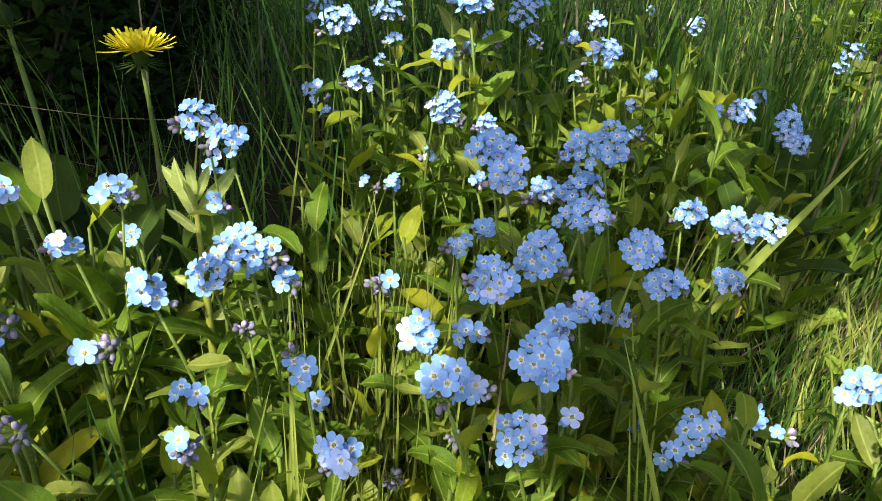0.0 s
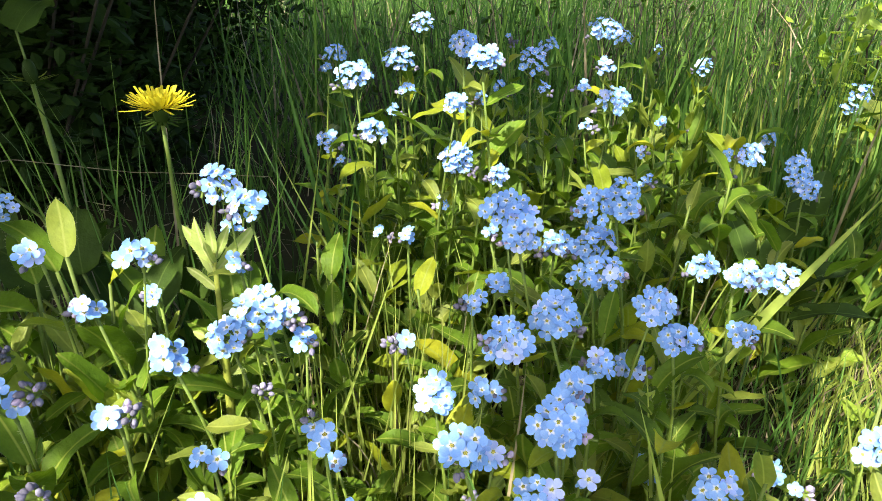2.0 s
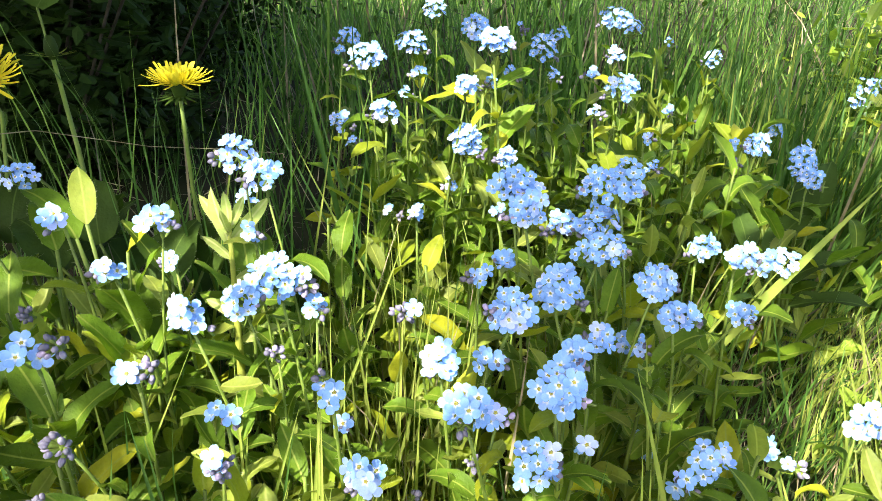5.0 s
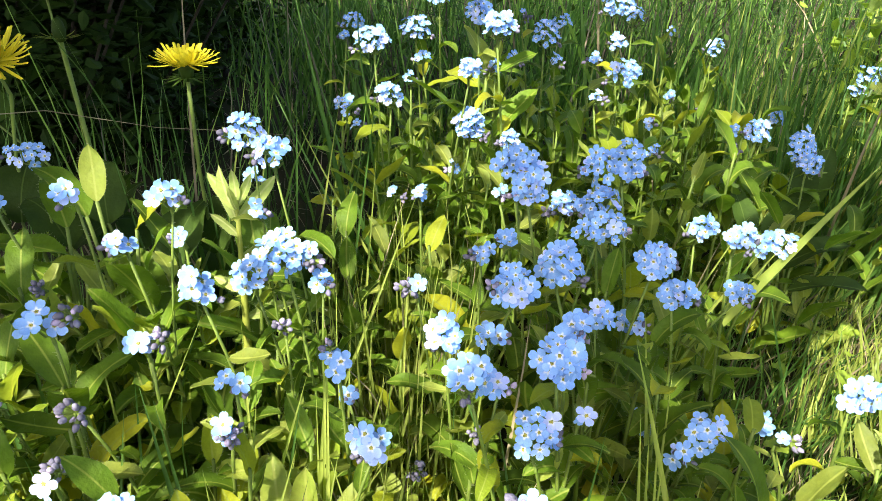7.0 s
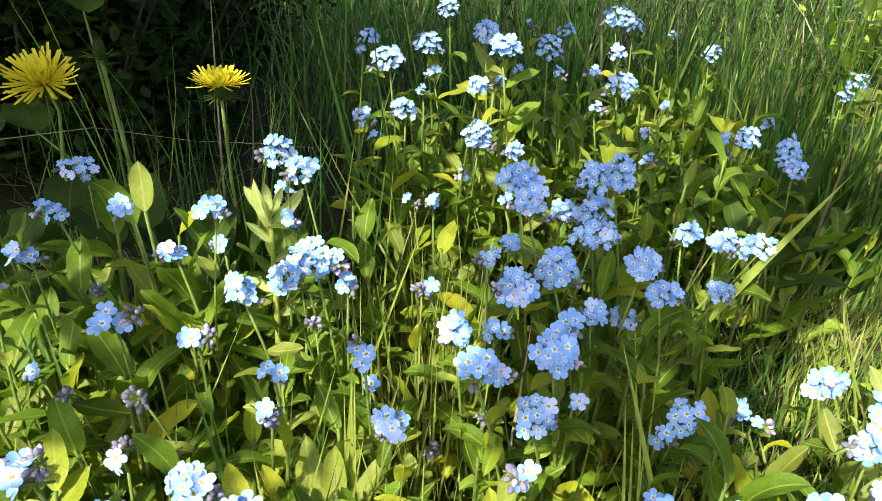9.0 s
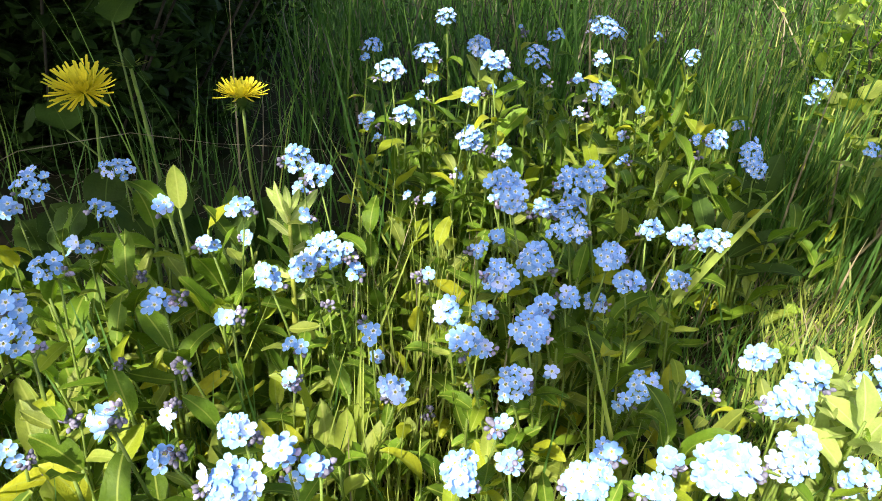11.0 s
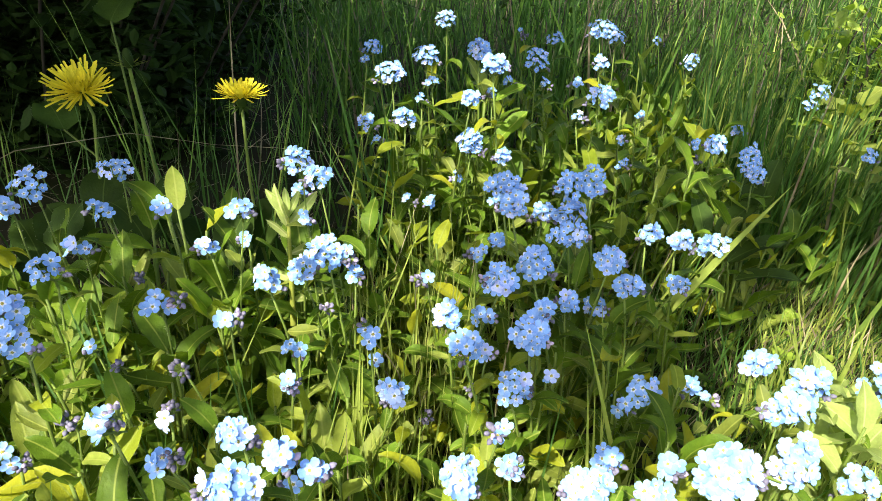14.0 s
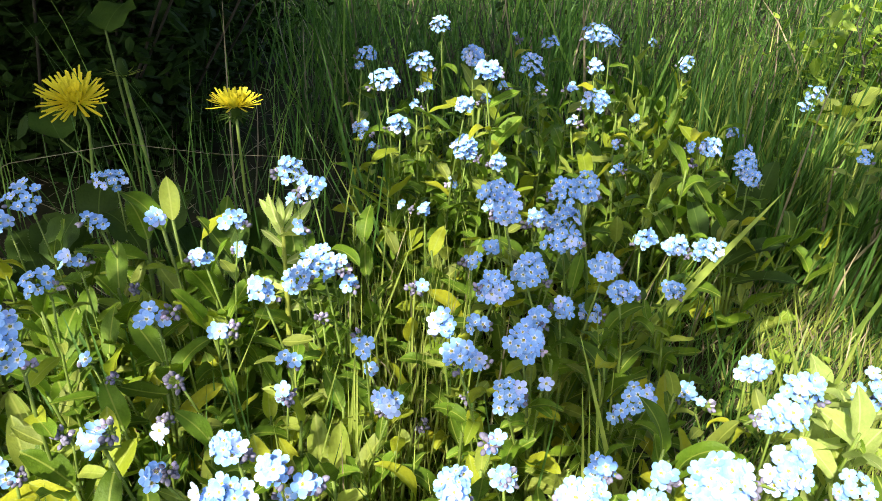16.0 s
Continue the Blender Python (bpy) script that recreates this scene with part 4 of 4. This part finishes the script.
for x, y, turn, long in ((0.400, 0.560, 65, 0.055), (0.275, 0.535, 100, 0.050), (0.33, 0.575, 20, 0.034)):
    tagged(new("dead_leaf", leaf_mesh("dead_leaf", long, long * 0.36, 0.5, 0.5, 0.85, DEAD, int(turn), 0)), "curled dry grey-brown leaf lying on the soil", "leaf", "dead leaves").matrix_world = pose(x, y, rise(x, y) + 0.004, 4, 10, turn)
for x, y, high in ((-0.094, 0.385, 0.155), (-0.058, 0.288, 0.120), (-0.07, 0.335, 0.10), (0.02, 0.30, 0.09)):
    tuft(x, y, high, 16, 0.34, 1.0)


def big_blade(base, tip, width, bend, label, material=GRASS_SUNLIT, name="broad_grass_blade", facing=(0.85, 0.2, -0.5)):
    """A single blade of grass from base to about tip."""
    s = Shape()
    d = Vector(tip) - Vector(base)
    s.blade(Vector(base) - d.normalized() * 0.008, d, facing, d.length * (1 + bend * bend / 12), width, bend, 10, keel=0.3)
    tagged(new(name, s.make(name, [material])), label, "grass", "single grass blades")


LONG = "long straight pale green blade of grass leaning over"
big_blade((0.113, 0.363, 0.0), (0.220, 0.321, 0.213), 0.0092, 0.03, LONG, facing=(0.69, -0.51, -0.44))
big_blade((0.111, 0.362, 0.0), (0.192, 0.328, 0.173), 0.0036, 0.05, LONG)
big_blade((0.108, 0.362, 0.0), (0.182, 0.332, 0.168), 0.0038, 0.05, LONG)
big_blade((0.104, 0.362, 0.0), (0.169, 0.346, 0.170), 0.0034, 0.05, LONG)
UPRIGHT = "single upright blade of grass"
big_blade((-0.098, 0.165, 0.0), (-0.132, 0.195, 0.152), 0.0034, 0.15, UPRIGHT, GRASS)
big_blade((-0.095, 0.163, 0.0), (-0.124, 0.190, 0.150), 0.0030, 0.10, UPRIGHT, GRASS)
big_blade((0.285, 0.325, 0.0), (0.292, 0.310, 0.120), 0.0065, 0.10, UPRIGHT)
big_blade((-0.068, 0.455, 0.0), (-0.115, 0.430, 0.285), 0.0052, 0.25, UPRIGHT, GRASS)
big_blade((0.045, 0.205, 0.0), (-0.004, 0.245, 0.128), 0.0040, 0.10, UPRIGHT, GRASS)
big_blade((0.105, 0.255, 0.0), (0.088, 0.262, 0.155), 0.0026, 0.10, UPRIGHT)
big_blade((0.100, 0.235, 0.0), (0.098, 0.240, 0.135), 0.0026, 0.06, UPRIGHT)
for x, dx, h in ((-0.188, -0.004, 0.235), (-0.178, 0.004, 0.20), (-0.172, -0.008, 0.245), (-0.165, 0.003, 0.225), (-0.160, 0.010, 0.19), (-0.183, 0.012, 0.17), (-0.205, -0.015, 0.21), (-0.128, 0.03, 0.245), (-0.10, 0.05, 0.24), (-0.225, -0.03, 0.20), (-0.150, 0.012, 0.16)):
    big_blade((x + 0.01, 0.378, 0.0), (x + dx, 0.366, h), 0.0021, 0.12, "thin upright blade of grass beside the dandelion", GRASS)
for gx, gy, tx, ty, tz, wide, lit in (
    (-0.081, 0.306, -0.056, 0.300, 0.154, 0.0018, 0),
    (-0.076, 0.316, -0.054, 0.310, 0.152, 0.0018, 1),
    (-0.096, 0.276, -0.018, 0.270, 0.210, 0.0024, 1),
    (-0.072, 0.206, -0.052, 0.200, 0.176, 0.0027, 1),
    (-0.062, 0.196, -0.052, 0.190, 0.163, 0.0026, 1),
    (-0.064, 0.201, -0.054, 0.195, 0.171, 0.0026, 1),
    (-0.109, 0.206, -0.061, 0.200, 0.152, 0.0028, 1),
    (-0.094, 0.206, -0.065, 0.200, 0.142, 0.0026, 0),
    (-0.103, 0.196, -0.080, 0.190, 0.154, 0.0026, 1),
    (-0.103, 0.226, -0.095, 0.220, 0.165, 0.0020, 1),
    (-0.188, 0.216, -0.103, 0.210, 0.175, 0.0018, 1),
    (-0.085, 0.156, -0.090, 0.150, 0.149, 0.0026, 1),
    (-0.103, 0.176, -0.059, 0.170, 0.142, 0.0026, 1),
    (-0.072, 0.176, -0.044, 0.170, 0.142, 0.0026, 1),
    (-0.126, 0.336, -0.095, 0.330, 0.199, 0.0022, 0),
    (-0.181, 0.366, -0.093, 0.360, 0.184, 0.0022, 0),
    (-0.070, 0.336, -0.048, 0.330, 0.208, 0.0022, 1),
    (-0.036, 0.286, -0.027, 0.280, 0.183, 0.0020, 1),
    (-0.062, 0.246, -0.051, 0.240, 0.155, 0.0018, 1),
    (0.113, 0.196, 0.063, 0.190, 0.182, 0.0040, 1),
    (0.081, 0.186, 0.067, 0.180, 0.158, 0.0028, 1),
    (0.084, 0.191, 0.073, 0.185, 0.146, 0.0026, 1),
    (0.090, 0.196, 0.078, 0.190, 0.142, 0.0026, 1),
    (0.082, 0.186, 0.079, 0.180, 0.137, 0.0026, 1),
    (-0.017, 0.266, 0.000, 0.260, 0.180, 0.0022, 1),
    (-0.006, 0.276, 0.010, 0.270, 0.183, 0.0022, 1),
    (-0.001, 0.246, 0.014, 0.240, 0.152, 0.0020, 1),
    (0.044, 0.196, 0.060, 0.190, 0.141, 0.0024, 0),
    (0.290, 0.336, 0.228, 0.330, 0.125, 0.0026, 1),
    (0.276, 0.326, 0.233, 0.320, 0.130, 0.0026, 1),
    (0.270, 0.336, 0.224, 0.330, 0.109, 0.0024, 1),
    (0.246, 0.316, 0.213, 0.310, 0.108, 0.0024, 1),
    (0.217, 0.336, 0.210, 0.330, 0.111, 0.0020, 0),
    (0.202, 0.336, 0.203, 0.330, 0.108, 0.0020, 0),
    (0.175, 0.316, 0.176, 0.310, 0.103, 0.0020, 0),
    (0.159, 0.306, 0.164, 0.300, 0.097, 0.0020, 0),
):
    big_blade((gx, gy, 0.0), (tx, ty, tz), wide, 0.12, UPRIGHT, GRASS_SUNLIT if lit else GRASS)
ARCH = "thin grass blade arching over in the shade"
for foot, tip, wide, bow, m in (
    ((-0.185, 0.385, 0.0), (-0.124, 0.360, 0.248), 0.0024, 0.15, GRASS_SUNLIT),
    ((-0.165, 0.385, 0.0), (-0.111, 0.370, 0.239), 0.0022, 0.10, GRASS_SUNLIT),
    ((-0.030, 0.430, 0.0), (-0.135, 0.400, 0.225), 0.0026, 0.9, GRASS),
    ((-0.020, 0.425, 0.0), (-0.118, 0.400, 0.205), 0.0024, 0.8, GRASS_SUNLIT),
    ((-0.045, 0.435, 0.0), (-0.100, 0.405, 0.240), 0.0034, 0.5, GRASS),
    ((-0.125, 0.410, 0.0), (-0.078, 0.400, 0.223), 0.0024, 0.2, GRASS_SUNLIT),
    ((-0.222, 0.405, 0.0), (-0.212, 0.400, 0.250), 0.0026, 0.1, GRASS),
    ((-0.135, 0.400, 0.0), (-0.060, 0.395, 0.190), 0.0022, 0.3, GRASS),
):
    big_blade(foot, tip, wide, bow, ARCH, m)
LEANING = "broad green grass blade leaning out between the leaves"
for foot, tip, wide, bow, m in (
    ((-0.205, 0.185, 0.0), (-0.258, 0.190, 0.128), 0.0034, 0.25, GRASS_SUNLIT),
    ((-0.198, 0.190, 0.0), (-0.262, 0.215, 0.120), 0.0042, 0.30, GRASS),
    ((-0.190, 0.196, 0.0), (-0.240, 0.215, 0.135), 0.0030, 0.20, GRASS_SUNLIT),
    ((-0.200, 0.215, 0.0), (-0.252, 0.245, 0.150), 0.0052, 0.25, GRASS),
    ((-0.205, 0.220, 0.0), (-0.238, 0.250, 0.146), 0.0044, 0.15, GRASS),
    ((-0.200, 0.230, 0.0), (-0.216, 0.255, 0.140), 0.0034, 0.10, GRASS),
    ((-0.215, 0.250, 0.0), (-0.285, 0.285, 0.165), 0.0040, 0.30, GRASS),
    ((-0.195, 0.205, 0.0), (-0.208, 0.215, 0.118), 0.0030, 0.15, GRASS_SUNLIT),
    ((-0.230, 0.180, 0.0), (-0.236, 0.186, 0.110), 0.0028, 0.20, GRASS_SUNLIT),
    ((-0.245, 0.178, 0.0), (-0.222, 0.190, 0.115), 0.0030, 0.35, GRASS_SUNLIT),
    ((-0.160, 0.215, 0.0), (-0.178, 0.225, 0.140), 0.0030, 0.12, GRASS_SUNLIT),
    ((-0.155, 0.220, 0.0), (-0.168, 0.232, 0.146), 0.0028, 0.10, GRASS_SUNLIT),
):
    big_blade(foot, tip, wide, bow, LEANING, m)
DRY = "dry bleached grass stalk bent over in an arch"
big_blade((-0.045, 0.278, 0.0), (-0.022, 0.268, 0.105), 0.0022, 1.9, DRY, STRAW, "dry_grass_blade", (0.1, 0.9, 0))
big_blade((-0.040, 0.272, 0.0), (-0.030, 0.262, 0.095), 0.0018, 1.2, DRY, STRAW, "dry_grass_blade", (0.2, 0.9, 0))


def long_stalk():
    s = Shape()
    pts = [(-0.40, 0.20, -0.01), (-0.37, 0.225, 0.12), (-0.335, 0.25, 0.198), (-0.286, 0.290, 0.222), (-0.252, 0.37, 0.210), (-0.20, 0.40, 0.193), (-0.15, 0.40, 0.192), (-0.115, 0.40, 0.190), (-0.09, 0.42, 0.12), (-0.085, 0.43, -0.01)]
    s.tube(pts, [0.00032] * 5 + [0.0002] * 5, 5)
    tagged(new("dry_stalk", s.make("dry_stalk", [STRAW])), "long thin dry stalk arching across the shade", "stalk")


long_stalk()


def bud_stalk():
    d = tagged(new("dandelion"), "dandelion with a closed green bud on a tall stalk", "flower", "dandelions")
    d.location = (-0.265, 0.427, rise(-0.265, 0.427))
    top = Vector((-0.301, 0.486, 0.232)) - d.location
    s = Shape()
    s.tube([Vector((0, 0, -0.01)), top * 0.35 + Vector((0.006, 0, 0)), top * 0.7 + Vector((0.004, 0, 0)), top], [0.0021, 0.0019, 0.0017, 0.0016], 8)
    part("stem", s.make("stem", [STEM]), d)
    s = Shape()
    s.tube([top, top + Vector((0, 0, 0.003)), top + Vector((0, 0, 0.008)), top + Vector((0, 0, 0.014)), top + Vector((0, 0, 0.017))], [0.0022, 0.0044, 0.0050, 0.0038, 0.0018], 12)
    for k in range(13):
        w = 2 * math.pi * k / 13
        e = Vector((math.cos(w), math.sin(w), 0))
        q = Shape()
        q.blade(top + e * 0.006 + Vector((0, 0, 0.003)), e + Vector((0, 0, 0.15)), e.cross(Vector((0, 0, 1))), 0.013, 0.0022, -0.6 + 0.4 * (k % 3), 4)
        part("bract", q.make("bract", [LEAF_PALE]), d)
    part("bud", s.make("bud", [SHADE_GREEN]), d, None, "closed green bud")


bud_stalk()


def clovers():
    c = tagged(new("clover"), "small bright green three-leaved clover in the short grass", "clover", "clover in the lawn")
    c.location = (0.27, 0.38, rise(0.27, 0.38))
    s = Shape()
    s.tube([(0, 0, -0.006), (0.003, -0.002, 0.018), (0.002, -0.004, 0.034)], [0.0006, 0.0005, 0.0005], 5)
    part("stalk", s.make("stalk", [STEM]), c)
    me = leaf_mesh("leaflet", 0.0125, 0.0125, 0.15, -0.3, 0.6, CLOVER, 61, 0)
    for k in range(3):
        part("leaflet", me, c, Matrix.Translation((0.002, -0.004, 0.034)) @ Matrix.Rotation(2.094 * k + 0.3, 4, "Z") @ Matrix.Rotation(0.25, 4, "X"))
    r = random.Random(8)
    for i in range(60):
        x, y = r.uniform(0.17, 0.52), r.uniform(0.12, 0.50)
        if x < 0.2 and y > 0.25:
            continue
        copy_thing(c, pose(x, y, rise(x, y), r.uniform(-18, 18), r.uniform(-18, 18), r.uniform(0, 360)) @ Matrix.Scale(r.uniform(0.45, 0.8), 4))


clovers()

# ---- the shrubs that darken the corner and the unseen tree added to dapple the light ----


def spray(s, p, ax, bx, L, W):
    """One ovate leaf, folded along its midrib."""
    k = len(s.v)
    n = ax.cross(bx) * (W * 0.14)
    s.v += [p - ax * L * 0.6, p - ax * L * 0.22 + bx * W * 0.5 + n, p + ax * L * 0.18 + bx * W * 0.42 + n, p + ax * L * 0.6,
            p + ax * L * 0.18 - bx * W * 0.42 + n, p - ax * L * 0.22 - bx * W * 0.5 + n]
    s.f += [(k, k + 3, k + 2, k + 1), (k, k + 5, k + 4, k + 3)]
    s.s += [0, 0]


def dark_shrub(x, y, wide, deep, high, leaves, seed, label="dense dark shrub added to deepen the shade behind the dandelions", size=1.0, material=DARK_LEAF, reach=0.0, stems=26):
    r = random.Random(seed)
    ob = tagged(new("shrub"), label, "shrub")
    ob.location = (x, y, rise(x, y))
    wood, crown = Shape(), Shape()
    tips = []
    for i in range(stems):
        a = r.uniform(0, 6.283)
        q = r.uniform(0.3, 1.0)
        tip = Vector((math.cos(a) * wide * q, math.sin(a) * deep * q, high * r.uniform(0.3, 1.0)))
        root = Vector((tip.x * 0.6, tip.y * 0.6, -0.02))
        if tip.z > 0.55:
            tip = Vector((tip.x * 1.25 + 0.30 * reach, tip.y * 1.25 - 0.36 * reach, tip.z))
        mid = root.lerp(tip, 0.5) + Vector((r.uniform(-0.05, 0.05), r.uniform(-0.05, 0.05), 0.08))
        wood.tube([root, mid, tip], [0.003 * size, 0.0024 * size, 0.001 * size], 5)
        tips.append((root, mid, tip))
    for i in range(leaves):
        root, mid, tip = r.choice(tips)
        t = r.uniform(0.0, 1.0)
        p = root.lerp(mid, t * 2) if t < 0.5 else mid.lerp(tip, t * 2 - 1)
        p = p + Vector((r.gauss(0, 0.075), r.gauss(0, 0.075), r.gauss(0, 0.05))) * (0.3 + 0.7 * size)
        if p.z < 0.01 or reach and p.z < 0.55 and (p.x > wide * 0.8 or p.y < -deep * 1.3):
            continue
        ax = Vector((r.uniform(-1, 1), r.uniform(-1, 1), r.uniform(-0.7, 0.3))).normalized()
        bx = ax.cross(Vector((r.uniform(-0.5, 0.5), r.uniform(-0.5, 0.5), 1))).normalized()
        L = r.uniform(0.020, 0.044) * size
        spray(crown, p, ax, bx, L, L * r.uniform(0.5, 0.7))
    part("branch", wood.make("branch", [BARK]), ob)
    part("crown", crown.make("crown", [material], False), ob)


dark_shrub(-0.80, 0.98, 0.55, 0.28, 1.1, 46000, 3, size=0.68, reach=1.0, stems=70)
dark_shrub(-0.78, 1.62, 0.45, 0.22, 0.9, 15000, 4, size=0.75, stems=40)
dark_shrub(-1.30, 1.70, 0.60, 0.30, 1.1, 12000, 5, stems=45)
TWIGS = "low tangle of thin twigs and small dark leaves in the grass"
dark_shrub(0.16, 1.30, 0.34, 0.14, 0.34, 500, 7, TWIGS, 0.42, SHADE_GREEN, 0.0, 70)
dark_shrub(0.62, 1.65, 0.42, 0.16, 0.40, 500, 8, TWIGS, 0.5, SHADE_GREEN, 0.0, 70)
dark_shrub(-0.05, 0.98, 0.14, 0.09, 0.20, 300, 9, TWIGS, 0.34, SHADE_GREEN, 0.0, 45)
dark_shrub(0.45, 1.12, 0.16, 0.10, 0.24, 300, 10, TWIGS, 0.36, SHADE_GREEN, 0.0, 45)
dark_shrub(0.60, 0.90, 0.10, 0.08, 0.30, 1000, 6, "small bush of yellow-green sunlit leaves", 0.55, CLOVER)


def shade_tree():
    tree = tagged(new("tree"), "unseen leafy tree added to dapple the light on the flowers", "tree")
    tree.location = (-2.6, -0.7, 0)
    base = tree.location.copy()
    s = Shape()
    knot = Vector((-0.35, 0.95, 0.15)) + SUN * 1.45 - base
    trunk = [Vector((0, 0, -0.05)), Vector((0.05, 0.02, 0.5)), Vector((0.1, 0.1, 1.2)), Vector((0.1, 0.15, 2.0)), Vector((0.15, 0.1, 2.8))]
    s.tube(trunk, [0.09, 0.075, 0.06, 0.04, 0.015], 10)
    r = random.Random(5)
    knots = [knot] + [Vector((x, y, 0.15)) + SUN * d - base for x, y, d in ((-0.45, 0.55, 1.15), (0.50, 0.98, 1.35), (-0.75, 1.15, 1.45), (0.20, 1.60, 1.70))]
    for k, tip in enumerate(knots):
        root = trunk[2].lerp(trunk[3], 0.15 * k)
        s.tube([root, root.lerp(tip, 0.35) + Vector((0, 0, 0.22)), root.lerp(tip, 0.7) + Vector((0, 0, 0.12)), tip], [0.036 - 0.002 * k, 0.026, 0.017, 0.008], 7)
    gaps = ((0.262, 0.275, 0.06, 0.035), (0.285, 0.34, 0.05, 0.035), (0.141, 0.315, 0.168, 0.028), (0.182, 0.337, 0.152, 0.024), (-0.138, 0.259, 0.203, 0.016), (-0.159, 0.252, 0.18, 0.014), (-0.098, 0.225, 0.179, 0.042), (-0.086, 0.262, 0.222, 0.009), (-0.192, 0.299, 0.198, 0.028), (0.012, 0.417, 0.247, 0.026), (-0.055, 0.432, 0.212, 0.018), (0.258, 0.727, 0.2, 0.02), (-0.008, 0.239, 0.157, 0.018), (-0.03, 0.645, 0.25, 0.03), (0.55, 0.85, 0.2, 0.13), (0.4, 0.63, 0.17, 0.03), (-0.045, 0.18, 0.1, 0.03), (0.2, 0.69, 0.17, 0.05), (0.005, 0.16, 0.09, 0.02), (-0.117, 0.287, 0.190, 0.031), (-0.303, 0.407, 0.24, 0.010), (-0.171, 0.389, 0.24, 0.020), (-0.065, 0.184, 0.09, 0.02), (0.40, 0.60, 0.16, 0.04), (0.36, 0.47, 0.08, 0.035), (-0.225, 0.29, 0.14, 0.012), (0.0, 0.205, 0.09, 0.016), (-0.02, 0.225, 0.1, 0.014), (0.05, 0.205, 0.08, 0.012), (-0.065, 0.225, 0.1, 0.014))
    # spots kept in the shade by extra leaves
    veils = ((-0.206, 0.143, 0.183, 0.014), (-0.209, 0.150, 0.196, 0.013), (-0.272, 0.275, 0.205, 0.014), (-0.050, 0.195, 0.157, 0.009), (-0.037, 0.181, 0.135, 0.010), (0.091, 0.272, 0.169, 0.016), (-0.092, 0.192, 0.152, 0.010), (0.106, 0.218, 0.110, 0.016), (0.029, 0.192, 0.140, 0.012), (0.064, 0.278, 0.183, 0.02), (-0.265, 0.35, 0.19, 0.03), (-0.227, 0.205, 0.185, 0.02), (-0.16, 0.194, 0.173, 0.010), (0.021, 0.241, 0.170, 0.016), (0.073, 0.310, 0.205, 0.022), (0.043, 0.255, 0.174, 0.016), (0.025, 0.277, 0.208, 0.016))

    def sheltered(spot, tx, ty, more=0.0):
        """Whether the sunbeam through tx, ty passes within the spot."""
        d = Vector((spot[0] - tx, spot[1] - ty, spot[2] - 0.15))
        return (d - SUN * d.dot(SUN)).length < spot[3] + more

    def openness(tx, ty, dark):
        """How open the crown is there: below this the noise leaves a hole."""
        if dark:
            return -0.9
        if ty > 0.66 and tx < 0.16:
            return -0.15
        if ty > 0.62:
            return 0.05
        if ty > 0.45 and -0.1 < tx < 0.28:
            return 0.12
        if tx > 0.20:
            return -0.32
        if -0.11 < tx < -0.04 and 0.25 < ty < 0.34:
            return -0.75
        if tx > 0.04:
            return -0.28 if ty < 0.34 else 0.08
        if tx > -0.08:
            return 0.45 if ty < 0.26 and tx < 0.0 else 0.0 if ty < 0.26 else 0.22
        if tx > -0.15:
            return 0.25
        return 0.55 if ty < 0.14 else 0.40 if tx < -0.18 and ty < 0.25 else 0.05 if tx < -0.18 else 0.70 if ty < 0.25 else 0.22

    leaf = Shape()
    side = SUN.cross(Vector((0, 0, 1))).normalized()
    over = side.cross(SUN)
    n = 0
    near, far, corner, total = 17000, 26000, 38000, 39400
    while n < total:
        # the near crown, the far crown, a dense crown to darken the corner, then sprigs to shade the veils
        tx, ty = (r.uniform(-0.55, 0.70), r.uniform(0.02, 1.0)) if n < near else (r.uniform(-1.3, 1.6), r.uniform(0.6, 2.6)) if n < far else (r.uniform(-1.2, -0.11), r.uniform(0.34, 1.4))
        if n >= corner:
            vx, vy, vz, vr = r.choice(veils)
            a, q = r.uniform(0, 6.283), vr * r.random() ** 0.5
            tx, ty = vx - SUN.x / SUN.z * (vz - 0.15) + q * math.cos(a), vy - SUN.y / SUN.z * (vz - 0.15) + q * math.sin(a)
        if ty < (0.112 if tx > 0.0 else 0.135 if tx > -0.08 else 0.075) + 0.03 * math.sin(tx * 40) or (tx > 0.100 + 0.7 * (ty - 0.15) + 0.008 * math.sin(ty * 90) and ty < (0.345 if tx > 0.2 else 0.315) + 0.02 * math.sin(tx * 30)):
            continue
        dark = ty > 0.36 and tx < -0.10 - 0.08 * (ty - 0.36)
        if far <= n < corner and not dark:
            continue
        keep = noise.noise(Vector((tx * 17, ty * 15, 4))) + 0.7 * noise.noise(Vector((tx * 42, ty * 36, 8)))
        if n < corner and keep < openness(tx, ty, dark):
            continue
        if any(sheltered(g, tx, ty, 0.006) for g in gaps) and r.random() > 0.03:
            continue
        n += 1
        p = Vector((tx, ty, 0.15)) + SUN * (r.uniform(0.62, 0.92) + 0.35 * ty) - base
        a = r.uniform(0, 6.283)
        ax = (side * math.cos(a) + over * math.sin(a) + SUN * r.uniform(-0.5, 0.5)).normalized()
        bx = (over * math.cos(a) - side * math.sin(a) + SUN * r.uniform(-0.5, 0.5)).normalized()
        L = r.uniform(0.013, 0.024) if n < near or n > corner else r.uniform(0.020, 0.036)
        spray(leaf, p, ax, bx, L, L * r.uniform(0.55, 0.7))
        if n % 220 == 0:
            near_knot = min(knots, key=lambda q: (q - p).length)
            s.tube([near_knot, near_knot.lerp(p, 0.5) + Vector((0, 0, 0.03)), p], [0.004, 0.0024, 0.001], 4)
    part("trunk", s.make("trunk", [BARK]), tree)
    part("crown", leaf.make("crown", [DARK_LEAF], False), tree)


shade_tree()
